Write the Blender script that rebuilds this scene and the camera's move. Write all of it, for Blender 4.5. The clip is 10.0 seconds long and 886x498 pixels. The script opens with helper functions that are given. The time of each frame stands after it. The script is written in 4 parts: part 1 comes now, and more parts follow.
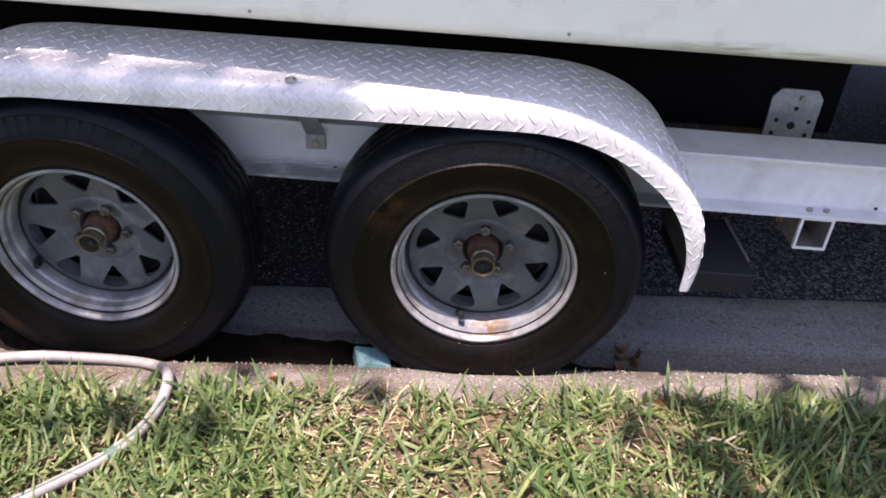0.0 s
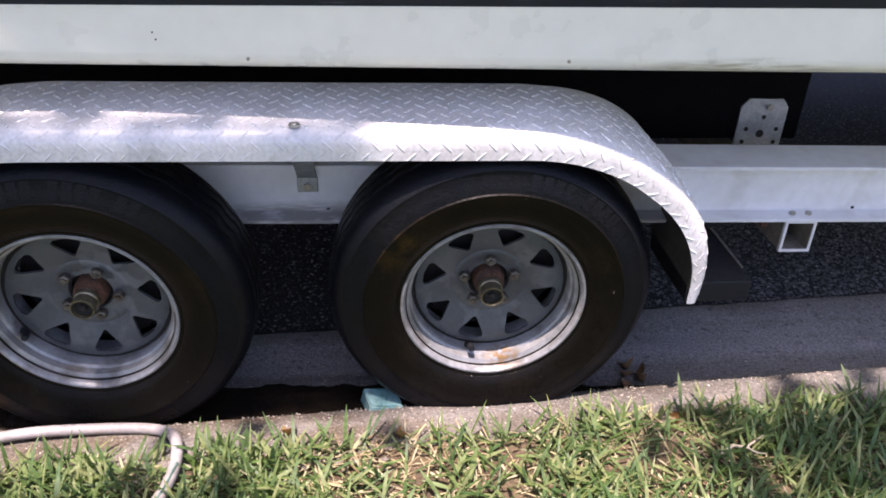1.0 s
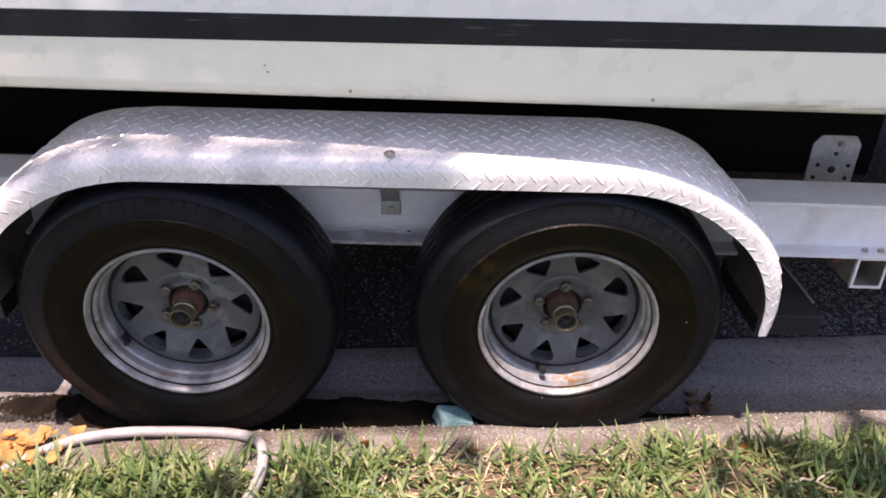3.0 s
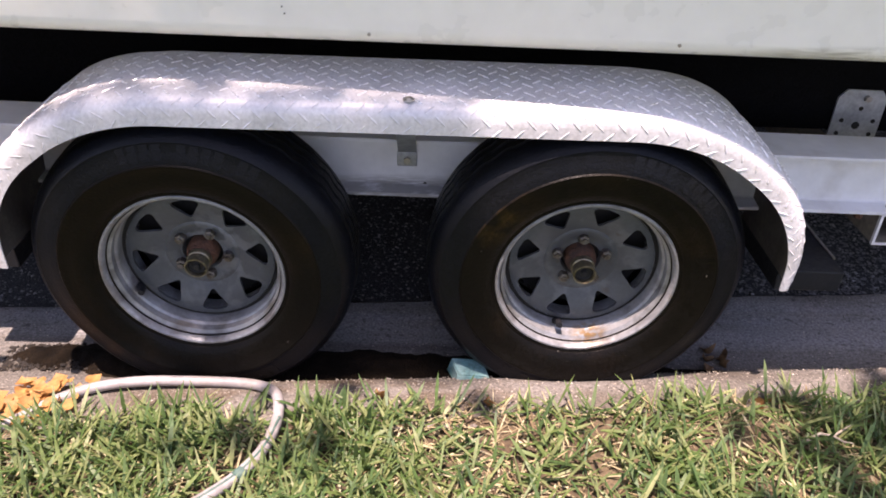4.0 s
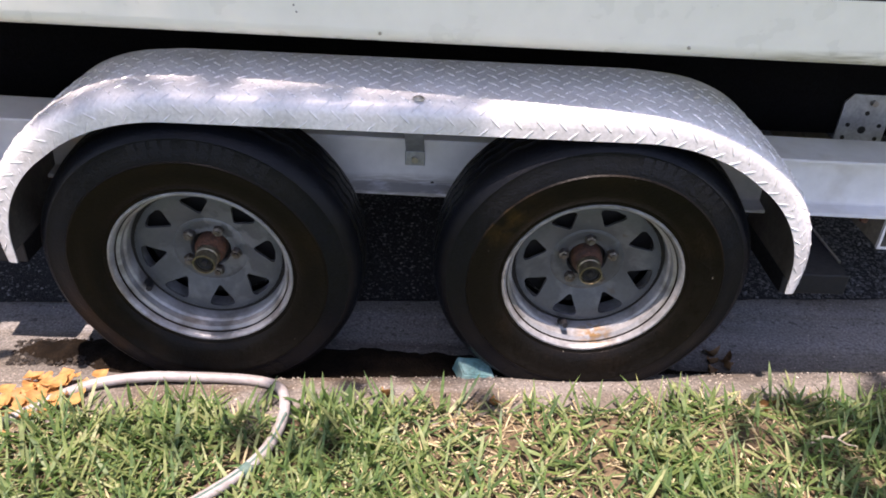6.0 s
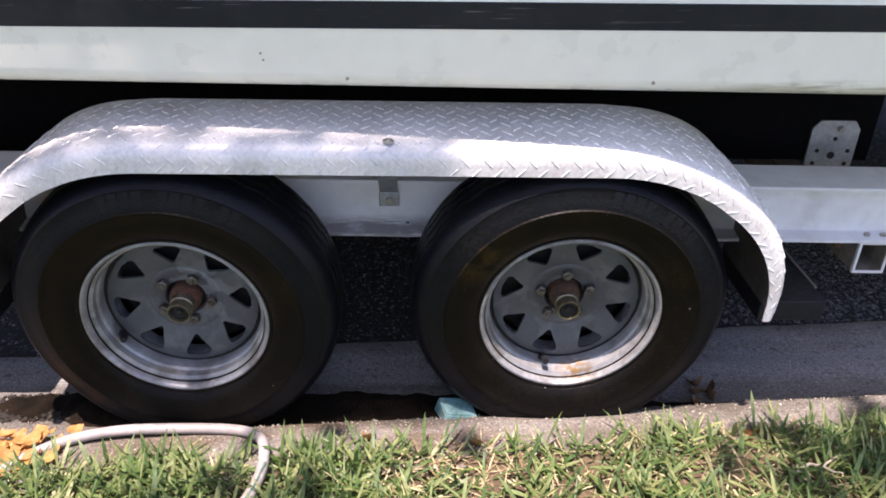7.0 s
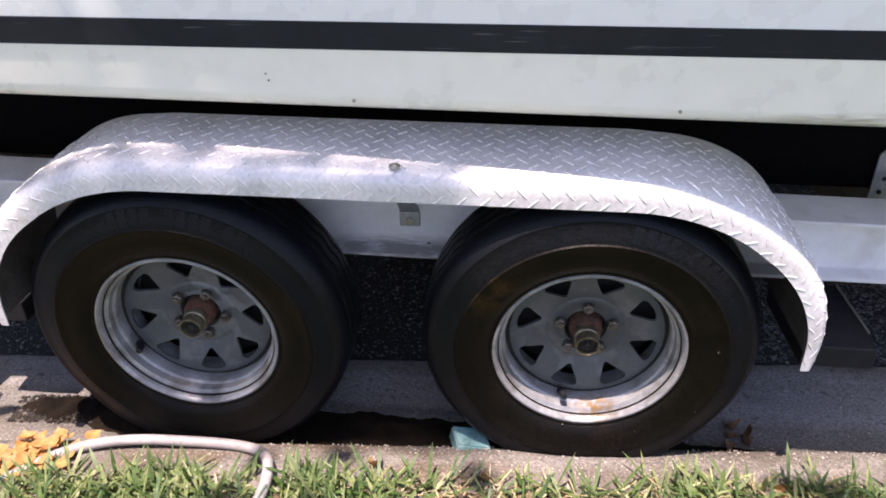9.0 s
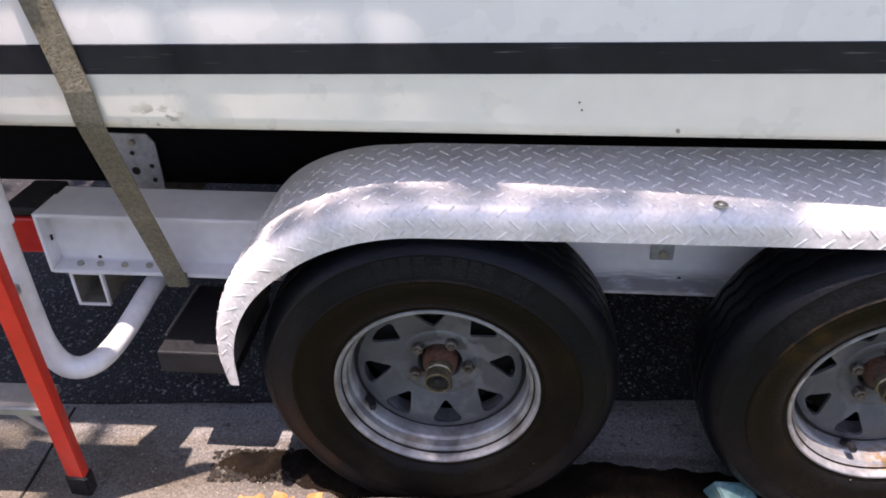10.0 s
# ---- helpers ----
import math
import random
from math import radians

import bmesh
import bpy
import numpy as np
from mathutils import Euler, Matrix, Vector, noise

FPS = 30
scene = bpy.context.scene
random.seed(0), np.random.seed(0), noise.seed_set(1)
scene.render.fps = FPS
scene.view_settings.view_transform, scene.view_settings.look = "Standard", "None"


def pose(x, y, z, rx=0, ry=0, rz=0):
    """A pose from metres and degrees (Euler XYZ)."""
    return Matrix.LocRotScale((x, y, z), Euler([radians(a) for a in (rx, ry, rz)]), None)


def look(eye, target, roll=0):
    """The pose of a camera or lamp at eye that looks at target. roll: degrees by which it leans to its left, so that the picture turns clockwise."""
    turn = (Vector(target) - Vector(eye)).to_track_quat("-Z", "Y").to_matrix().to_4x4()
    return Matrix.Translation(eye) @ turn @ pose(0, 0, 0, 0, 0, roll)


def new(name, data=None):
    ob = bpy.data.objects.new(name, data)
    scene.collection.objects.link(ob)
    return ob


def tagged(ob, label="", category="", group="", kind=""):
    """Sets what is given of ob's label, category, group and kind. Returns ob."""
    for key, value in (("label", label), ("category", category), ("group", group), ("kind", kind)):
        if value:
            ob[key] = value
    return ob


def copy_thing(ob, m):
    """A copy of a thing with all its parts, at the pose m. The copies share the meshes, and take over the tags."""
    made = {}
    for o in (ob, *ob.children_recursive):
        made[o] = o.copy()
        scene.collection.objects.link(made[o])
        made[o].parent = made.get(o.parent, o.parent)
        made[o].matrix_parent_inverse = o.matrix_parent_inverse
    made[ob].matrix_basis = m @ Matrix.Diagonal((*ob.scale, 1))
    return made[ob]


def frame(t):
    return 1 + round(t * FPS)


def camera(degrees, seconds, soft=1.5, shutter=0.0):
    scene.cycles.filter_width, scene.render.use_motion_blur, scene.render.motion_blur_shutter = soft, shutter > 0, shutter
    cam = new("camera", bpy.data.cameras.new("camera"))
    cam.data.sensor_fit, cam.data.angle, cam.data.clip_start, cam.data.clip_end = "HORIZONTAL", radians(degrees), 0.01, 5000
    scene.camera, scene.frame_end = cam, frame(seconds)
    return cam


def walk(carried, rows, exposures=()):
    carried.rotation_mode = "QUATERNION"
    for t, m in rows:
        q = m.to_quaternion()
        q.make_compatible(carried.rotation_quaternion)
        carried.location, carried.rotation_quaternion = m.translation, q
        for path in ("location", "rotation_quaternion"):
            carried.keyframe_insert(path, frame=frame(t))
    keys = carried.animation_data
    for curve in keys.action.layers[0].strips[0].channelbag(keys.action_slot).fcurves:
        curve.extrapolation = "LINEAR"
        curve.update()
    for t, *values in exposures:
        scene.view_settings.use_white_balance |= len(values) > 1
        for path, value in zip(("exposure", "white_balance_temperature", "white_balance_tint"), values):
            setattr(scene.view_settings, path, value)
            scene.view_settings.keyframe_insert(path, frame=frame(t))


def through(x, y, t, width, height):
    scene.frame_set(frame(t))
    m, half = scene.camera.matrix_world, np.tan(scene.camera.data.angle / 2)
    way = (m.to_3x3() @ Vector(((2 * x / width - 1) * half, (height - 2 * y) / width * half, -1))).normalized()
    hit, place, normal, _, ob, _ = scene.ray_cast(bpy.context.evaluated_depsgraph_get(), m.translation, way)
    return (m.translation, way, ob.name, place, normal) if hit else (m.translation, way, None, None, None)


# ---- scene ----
cam = camera(61.1, 10.0, soft=1.8)
PATH = [
    (0, (-0.084, -1.298, 1.219), (-0.086, 0.38, 0.129), 3.3),
    (0.2, (-0.153, -1.304, 1.221), (-0.063, 0.376, 0.139), 1.9),
    (0.5, (-0.204, -1.283, 1.228), (-0.052, 0.429, 0.206), 2.1),
    (1, (-0.228, -1.276, 1.222), (-0.066, 0.433, 0.197), 1.3),
    (1.5, (-0.267, -1.295, 1.256), (-0.15, 0.462, 0.307), 0.8),
    (2, (-0.275, -1.313, 1.255), (-0.141, 0.446, 0.313), 2.5),
    (2.5, (-0.287, -1.324, 1.269), (-0.19, 0.426, 0.305), 2.1),
    (3, (-0.306, -1.327, 1.266), (-0.262, 0.414, 0.281), 1.3),
    (3.2, (-0.313, -1.333, 1.251), (-0.3, 0.386, 0.23), 1.1),
    (4.3, (-0.33, -1.311, 1.223), (-0.285, 0.373, 0.144), 2.0),
    (4.5, (-0.328, -1.301, 1.217), (-0.272, 0.374, 0.125), 2.2),
    (5, (-0.349, -1.306, 1.215), (-0.321, 0.384, 0.147), 2.1),
    (5.2, (-0.355, -1.315, 1.216), (-0.353, 0.373, 0.143), 1.8),
    (6.3, (-0.334, -1.334, 1.229), (-0.296, 0.374, 0.188), 1.9),
    (6.5, (-0.33, -1.332, 1.227), (-0.287, 0.398, 0.224), 1.4),
    (7, (-0.317, -1.323, 1.237), (-0.259, 0.418, 0.254), 0.6),
    (7.5, (-0.313, -1.321, 1.235), (-0.268, 0.403, 0.222), 0.1),
    (8, (-0.316, -1.32, 1.232), (-0.28, 0.401, 0.214), -0.1),
    (8.5, (-0.289, -1.306, 1.235), (-0.227, 0.44, 0.262), 0.1),
    (8.8, (-0.224, -1.27, 1.262), (-0.192, 0.503, 0.336), -0.2),
    (9, (-0.183, -1.231, 1.267), (-0.336, 0.494, 0.267), -0.5),
    (9.1, (-0.155, -1.204, 1.267), (-0.426, 0.518, 0.285), -1.1),
    (9.3, (-0.248, -1.201, 1.273), (-0.545, 0.511, 0.282), 0.0),
    (9.4, (-0.288, -1.165, 1.284), (-0.557, 0.539, 0.273), 0.5),
    (9.5, (-0.338, -1.153, 1.276), (-0.631, 0.549, 0.267), 0.7),
    (9.6, (-0.399, -1.109, 1.275), (-0.682, 0.61, 0.294), 0.8),
    (9.7, (-0.475, -1.097, 1.281), (-0.751, 0.646, 0.34), 0.1),
    (9.8, (-0.571, -1.125, 1.281), (-0.894, 0.618, 0.355), -2.4),
    (9.9, (-0.631, -1.084, 1.278), (-0.86, 0.628, 0.27), -2.0),
    (10, (-0.711, -1.076, 1.273), (-0.876, 0.637, 0.255), -2.0),
]
walk(cam, [(t, look(eye, target, roll)) for t, eye, target, roll in PATH],
     exposures=[(0.0, 1.33, 6900, 32), (0.5, 1.33, 6700, 31), (1.2, 1.33, 6950, 30), (2.0, 1.33, 7350, 34), (3.0, 1.31, 7350, 34), (4.5, 1.31, 7250, 34), (5.0, 1.31, 7200, 33), (6.5, 1.35, 7000, 28), (8.0, 1.42, 7000, 29), (9.0, 1.38, 7000, 30), (10.0, 1.30, 7050, 31)])

# ---- light ----
SUN_WAY = Vector((0.10, 0.20, -1.0)).normalized()
world = bpy.data.worlds.new("sky")
scene.world = world
world.use_nodes = True
wn = world.node_tree
sky = wn.nodes.new("ShaderNodeTexSky")
sky.sky_type, sky.sun_disc = "NISHITA", False
sky.sun_elevation = math.asin(-SUN_WAY.z)
sky.sun_rotation = math.atan2(-SUN_WAY.x, -SUN_WAY.y)
wn.links.new(sky.outputs[0], wn.nodes["Background"].inputs[0])
wn.nodes["Background"].inputs[1].default_value = 0.138
sun = new("sun", bpy.data.lights.new("sun", "SUN"))
sun.data.energy, sun.data.angle, sun.data.color = 4.2, radians(0.55), (1.0, 0.95, 0.86)
sun.matrix_world = look((0, 0, 12), Vector((0, 0, 12)) + SUN_WAY)


# ---- materials ----
def mat(name, base, rough=0.5, metal=0.0, other=None, scale=6.0, amount=0.5, fine=60.0, grit=0.25, bump=0.0, bump_scale=120.0, coat=0.0, shine=0.5):
    """A surface of one base colour that shades into another in large blotches and fine grain, with relief and uneven gloss."""
    m = bpy.data.materials.new(name)
    m.use_nodes = True
    nt = m.node_tree
    b = nt.nodes["Principled BSDF"]
    L = nt.links.new
    tc = nt.nodes.new("ShaderNodeTexCoord")
    other = other or tuple(c * 0.6 for c in base)

    def tex(s, detail=5.0):
        n = nt.nodes.new("ShaderNodeTexNoise")
        n.inputs["Scale"].default_value, n.inputs["Detail"].default_value = s, detail
        L(tc.outputs["Object"], n.inputs["Vector"])
        return n.outputs["Fac"]

    def ramp(src, lo, hi, a, z):
        r = nt.nodes.new("ShaderNodeMapRange")
        r.inputs[1].default_value, r.inputs[2].default_value, r.inputs[3].default_value, r.inputs[4].default_value = lo, hi, a, z
        L(src, r.inputs[0])
        return r.outputs[0]

    big, small = tex(scale), tex(fine, 3.0)
    mix = nt.nodes.new("ShaderNodeMix")
    mix.data_type = "RGBA"
    mix.inputs[6].default_value, mix.inputs[7].default_value = (*base, 1), (*other, 1)
    L(ramp(big, 0.42, 0.68, 0.0, amount), mix.inputs[0])
    hsv = nt.nodes.new("ShaderNodeHueSaturation")
    L(mix.outputs[2], hsv.inputs["Color"])
    L(ramp(small, 0.3, 0.7, 1.0 - grit, 1.0 + grit), hsv.inputs["Value"])
    L(hsv.outputs[0], b.inputs["Base Color"])
    L(ramp(small, 0.3, 0.7, max(0.03, rough - 0.1), min(1.0, rough + 0.1)), b.inputs["Roughness"])
    b.inputs["Metallic"].default_value = metal
    b.inputs["Coat Weight"].default_value = coat
    b.inputs["Specular IOR Level"].default_value = shine
    if bump:
        bp = nt.nodes.new("ShaderNodeBump")
        bp.inputs["Strength"].default_value, bp.inputs["Distance"].default_value = bump, 0.004
        L(tex(bump_scale, 4.0), bp.inputs["Height"])
        L(bp.outputs[0], b.inputs["Normal"])
    m["mix"], m["hsv"] = mix.name, hsv.name
    return m


def overlay(m, colour, where, low, high, scale, share=1.0, stretch=(1, 1, 1), ball=0.0):
    """Stains, and tones painted for light and shade, of their own shape: noise, kept to a soft ball round a place where
    one is given.
    """
    nt = m.node_tree
    L = nt.links.new
    hsv = nt.nodes[m["hsv"]]
    src = hsv.inputs["Color"].links[0].from_socket
    tc = nt.nodes.new("ShaderNodeTexCoord")
    mp = nt.nodes.new("ShaderNodeMapping")
    mp.inputs["Scale"].default_value = stretch
    L(tc.outputs["Object"], mp.inputs["Vector"])
    n = nt.nodes.new("ShaderNodeTexNoise")
    n.inputs["Scale"].default_value, n.inputs["Detail"].default_value = scale, 6.0
    L(mp.outputs[0], n.inputs["Vector"])
    r = nt.nodes.new("ShaderNodeMapRange")
    r.inputs[1].default_value, r.inputs[2].default_value, r.inputs[4].default_value = low, high, share
    L(n.outputs["Fac"], r.inputs[0])
    fac = r.outputs[0]
    if ball:
        off = nt.nodes.new("ShaderNodeVectorMath")
        off.operation = "SUBTRACT"
        L(tc.outputs["Object"], off.inputs[0])
        off.inputs[1].default_value = where
        sc = nt.nodes.new("ShaderNodeVectorMath")
        sc.operation = "MULTIPLY"
        L(off.outputs[0], sc.inputs[0])
        sc.inputs[1].default_value = stretch
        ln = nt.nodes.new("ShaderNodeVectorMath")
        ln.operation = "LENGTH"
        L(sc.outputs[0], ln.inputs[0])
        d = nt.nodes.new("ShaderNodeMapRange")
        d.inputs[1].default_value, d.inputs[2].default_value, d.inputs[3].default_value, d.inputs[4].default_value = ball * 0.35, ball, 1.0, 0.0
        L(ln.outputs["Value"], d.inputs[0])
        mul = nt.nodes.new("ShaderNodeMath")
        mul.operation = "MULTIPLY"
        L(d.outputs[0], mul.inputs[0])
        L(fac, mul.inputs[1])
        fac = mul.outputs[0]
    mix = nt.nodes.new("ShaderNodeMix")
    mix.data_type = "RGBA"
    L(fac, mix.inputs[0])
    L(src, mix.inputs[6])
    mix.inputs[7].default_value = (*colour, 1)
    L(mix.outputs[2], hsv.inputs["Color"])
    return m


def island_mat(name, colours, rough=0.6, through=0.0):
    """Many small pieces in one mesh: each takes a colour of the row by chance."""
    m = bpy.data.materials.new(name)
    m.use_nodes = True
    nt = m.node_tree
    b = nt.nodes["Principled BSDF"]
    geo = nt.nodes.new("ShaderNodeNewGeometry")
    cr = nt.nodes.new("ShaderNodeValToRGB")
    cr.color_ramp.interpolation = "LINEAR"
    for i, c in enumerate(colours):
        at = i / (len(colours) - 1)
        e = cr.color_ramp.elements[i] if i < 2 else cr.color_ramp.elements.new(at)
        e.position, e.color = at, (*c, 1)
    nt.links.new(geo.outputs["Random Per Island"], cr.inputs[0])
    tc = nt.nodes.new("ShaderNodeTexCoord")
    n = nt.nodes.new("ShaderNodeTexNoise")
    n.inputs["Scale"].default_value = 90.0
    nt.links.new(tc.outputs["Object"], n.inputs["Vector"])
    r = nt.nodes.new("ShaderNodeMapRange")
    r.inputs[1].default_value, r.inputs[2].default_value, r.inputs[3].default_value, r.inputs[4].default_value = 0.3, 0.7, 0.75, 1.25
    nt.links.new(n.outputs["Fac"], r.inputs[0])
    hsv = nt.nodes.new("ShaderNodeHueSaturation")
    nt.links.new(cr.outputs[0], hsv.inputs["Color"])
    nt.links.new(r.outputs[0], hsv.inputs["Value"])
    nt.links.new(hsv.outputs[0], b.inputs["Base Color"])
    b.inputs["Roughness"].default_value = rough
    if through:
        tr = nt.nodes.new("ShaderNodeBsdfTranslucent")
        nt.links.new(hsv.outputs[0], tr.inputs["Color"])
        mx = nt.nodes.new("ShaderNodeMixShader")
        mx.inputs[0].default_value = through
        nt.links.new(b.outputs[0], mx.inputs[1])
        nt.links.new(tr.outputs[0], mx.inputs[2])
        nt.links.new(mx.outputs[0], nt.nodes["Material Output"].inputs[0])
    return m


M_ASPHALT = mat("asphalt", (0.036, 0.036, 0.038), 0.9, shine=0.15, other=(0.026, 0.026, 0.027), scale=3, fine=190, grit=0.5, bump=1.0, bump_scale=170)
M_CONCRETE = mat("concrete", (0.200, 0.185, 0.170), 0.9, shine=0.25, other=(0.130, 0.116, 0.100), scale=5, amount=0.8, fine=170, grit=0.4, bump=0.8, bump_scale=130)
M_SOIL = mat("soil", (0.075, 0.05, 0.03), 0.95, other=(0.13, 0.095, 0.055), scale=9, amount=0.9, fine=120, grit=0.5, bump=1.0, bump_scale=80)
M_LAWN = mat("far_lawn", (0.07, 0.11, 0.03), 0.9, other=(0.16, 0.15, 0.06), scale=3, amount=0.8, fine=60, grit=0.5, bump=1.0, bump_scale=40)
M_PLATE = mat("aluminium_plate", (0.70, 0.69, 0.71), 0.46, 0.2, other=(0.56, 0.55, 0.56), scale=9, amount=0.7, fine=140, grit=0.12, bump=0.10, bump_scale=220)
# same aluminium as the plate, lightened for the glint on the top lugs
M_LUG_GLINT = mat("glint_aluminium_tread", (0.82, 0.81, 0.83), 0.30, 0.35, other=(0.72, 0.71, 0.72), scale=20, amount=0.4, fine=150, grit=0.1)
M_GALV = mat("galvanised_steel", (0.42, 0.44, 0.46), 0.5, 0.55, other=(0.28, 0.295, 0.31), scale=22, amount=0.8, fine=110, grit=0.16, bump=0.1, bump_scale=160)
M_RIM = mat("galvanised_rim", (0.30, 0.305, 0.312), 0.42, 0.3, other=(0.20, 0.20, 0.202), scale=16, amount=0.9, fine=90, grit=0.15, bump=0.15, bump_scale=130)
M_DISC = mat("grey_wheel_paint", (0.092, 0.099, 0.108), 0.50, 0.2, other=(0.066, 0.070, 0.076), scale=10, amount=0.8, fine=120, grit=0.10, bump=0.10, bump_scale=140, shine=0.4)
# fender's inside: aluminium coloured dark for the shadow under the arch
M_INNER = mat("shaded_fender_inside", (0.13, 0.115, 0.10), 0.6, other=(0.06, 0.05, 0.042), scale=9, amount=0.9, fine=110, grit=0.25, shine=0.25)
# silt colour taken near black to include the shade in the gutter
M_SHADED_SILT = mat("shaded_wet_silt", (0.0065, 0.0048, 0.0034), 0.9, other=(0.016, 0.011, 0.007), scale=14, amount=0.9, fine=160, grit=0.45, bump=0.9, bump_scale=140, shine=0.08)
# black rubber; the blue in its colour stands for reflected sky
M_RUBBER = mat("sky_tinted_rubber", (0.0036, 0.0044, 0.0068), 0.38, shine=0.15, other=(0.0062, 0.0063, 0.0074), scale=7, amount=0.9, fine=130, grit=0.3, bump=0.25, bump_scale=200)
M_WALL = mat("dusty_sidewall", (0.0046, 0.0037, 0.0028), 0.42, shine=0.12, other=(0.0026, 0.0024, 0.0024), scale=6, amount=0.9, fine=130, grit=0.3, bump=0.25, bump_scale=180)
M_PAINT = mat("white_frame_paint", (0.73, 0.73, 0.75), 0.42, other=(0.55, 0.54, 0.53), scale=5, amount=0.6, fine=40, grit=0.06, bump=0.08, bump_scale=60)
# tube sides: brown shade under the trailer put into the paint colour
M_TUBE = mat("shaded_tube_paint", (0.20, 0.18, 0.145), 0.7, other=(0.09, 0.075, 0.055), scale=12, amount=0.8, fine=90, grit=0.25, bump=0.3, bump_scale=90)
M_HULL = mat("white_gelcoat", (0.87, 0.865, 0.865), 0.3, other=(0.81, 0.80, 0.81), scale=2.2, amount=0.12, fine=14, grit=0.03, coat=0.3)
M_CREAM = mat("cream_gelcoat", (0.86, 0.84, 0.77), 0.34, other=(0.80, 0.77, 0.68), scale=2.5, amount=0.12, fine=18, grit=0.03, coat=0.2)
M_STRIPE = mat("charcoal_stripe", (0.012, 0.014, 0.020), 0.5, shine=0.25, other=(0.022, 0.024, 0.030), scale=5, amount=0.7, fine=50, grit=0.15)
M_BLACK = mat("black_carpet", (0.005, 0.005, 0.0056), 0.95, shine=0.05, fine=200, grit=0.5, bump=0.8, bump_scale=220)
M_STEP = mat("black_plastic", (0.010, 0.0105, 0.013), 0.6, shine=0.3, other=(0.018, 0.018, 0.021), scale=15, fine=80, grit=0.2, bump=0.2, bump_scale=120)
M_RUST = mat("rusty_iron", (0.12, 0.05, 0.028), 0.85, other=(0.035, 0.024, 0.02), scale=40, amount=0.9, fine=200, grit=0.4, bump=0.7, bump_scale=180)
M_CAP = mat("worn_brass_cap", (0.27, 0.235, 0.165), 0.38, 0.85, other=(0.16, 0.13, 0.09), scale=50, amount=0.9, fine=200, grit=0.3)
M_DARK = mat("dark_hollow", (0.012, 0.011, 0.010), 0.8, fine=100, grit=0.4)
M_NUT = mat("tarnished_nut", (0.17, 0.155, 0.14), 0.5, 0.7, other=(0.07, 0.05, 0.038), scale=70, amount=0.9, fine=200, grit=0.3)
M_BOLT = mat("zinc_bolt", (0.45, 0.43, 0.40), 0.4, 0.8, other=(0.22, 0.19, 0.16), scale=60, amount=0.8)
M_HOSE = mat("grey_hose_rubber", (0.36, 0.335, 0.335), 0.5, other=(0.26, 0.235, 0.22), scale=14, amount=0.8, fine=90, grit=0.12)
M_TEAL = mat("teal_paint", (0.10, 0.235, 0.235), 0.75, other=(0.19, 0.31, 0.30), scale=28, amount=0.9, fine=120, grit=0.3, bump=0.7, bump_scale=120)
M_TAPE = mat("faded_green_tape", (0.055, 0.12, 0.10), 0.6, other=(0.12, 0.17, 0.15), scale=30, amount=0.8, fine=120, grit=0.2)
M_STRAP = mat("olive_webbing", (0.15, 0.135, 0.095), 0.85, other=(0.22, 0.20, 0.15), scale=14, amount=0.8, fine=160, grit=0.35, bump=0.6, bump_scale=300)
M_RED = mat("red_paint", (0.55, 0.035, 0.02), 0.38, other=(0.42, 0.03, 0.02), scale=12, amount=0.5, fine=60, grit=0.1)
M_LENS = mat("red_lens", (0.50, 0.02, 0.015), 0.18, scale=30, amount=0.2, fine=60, grit=0.08)
M_PVC = mat("white_pvc", (0.70, 0.70, 0.72), 0.4, other=(0.56, 0.55, 0.54), scale=16, amount=0.7, fine=70, grit=0.06)
M_LADDER = mat("ladder_aluminium", (0.55, 0.55, 0.56), 0.38, 0.8, scale=20, amount=0.5, fine=80, grit=0.12)
M_TWIG = mat("dry_twig", (0.42, 0.36, 0.28), 0.85, other=(0.26, 0.20, 0.14), scale=60, amount=0.8, fine=200, grit=0.25)
M_FARWALL = mat("sky_block_stucco", (0.10, 0.095, 0.085), 0.9, other=(0.07, 0.068, 0.06), scale=2, amount=0.8, fine=40, grit=0.2, bump=0.4, bump_scale=60)
M_BARK = mat("bark", (0.11, 0.085, 0.06), 0.95, scale=8, amount=0.9, fine=40, grit=0.5, bump=1.0, bump_scale=30)
M_GRASS = island_mat("grass_blades", [(0.050, 0.100, 0.030), (0.105, 0.180, 0.045), (0.080, 0.152, 0.056), (0.180, 0.245, 0.076), (0.118, 0.185, 0.066), (0.29, 0.32, 0.135), (0.20, 0.255, 0.098)], 0.5, 0.35)
M_STRAW = island_mat("dry_grass", [(0.32, 0.25, 0.13), (0.48, 0.41, 0.24), (0.16, 0.105, 0.05), (0.52, 0.46, 0.29), (0.105, 0.062, 0.032)], 0.8, 0.1)
M_CHIPS = island_mat("stone_chips", [(0.028, 0.028, 0.030), (0.095, 0.095, 0.099), (0.055, 0.055, 0.056), (0.15, 0.15, 0.155), (0.035, 0.035, 0.037), (0.19, 0.187, 0.184)], 0.7)
M_CRUMB = island_mat("leaf_mould", [(0.006, 0.005, 0.004), (0.02, 0.014, 0.009), (0.010, 0.007, 0.005), (0.04, 0.028, 0.016)], 0.8)
M_SHELL = island_mat("pale_aggregate", [(0.24, 0.20, 0.16), (0.36, 0.32, 0.27), (0.17, 0.14, 0.11), (0.48, 0.44, 0.38)], 0.7)
M_LEAF = island_mat("yellow_leaf", [(0.38, 0.18, 0.05), (0.46, 0.24, 0.08), (0.25, 0.11, 0.035), (0.54, 0.35, 0.16)], 0.6, 0.2)
M_BROWN = island_mat("brown_leaf", [(0.20, 0.10, 0.04), (0.11, 0.06, 0.03), (0.27, 0.16, 0.06)], 0.75, 0.1)
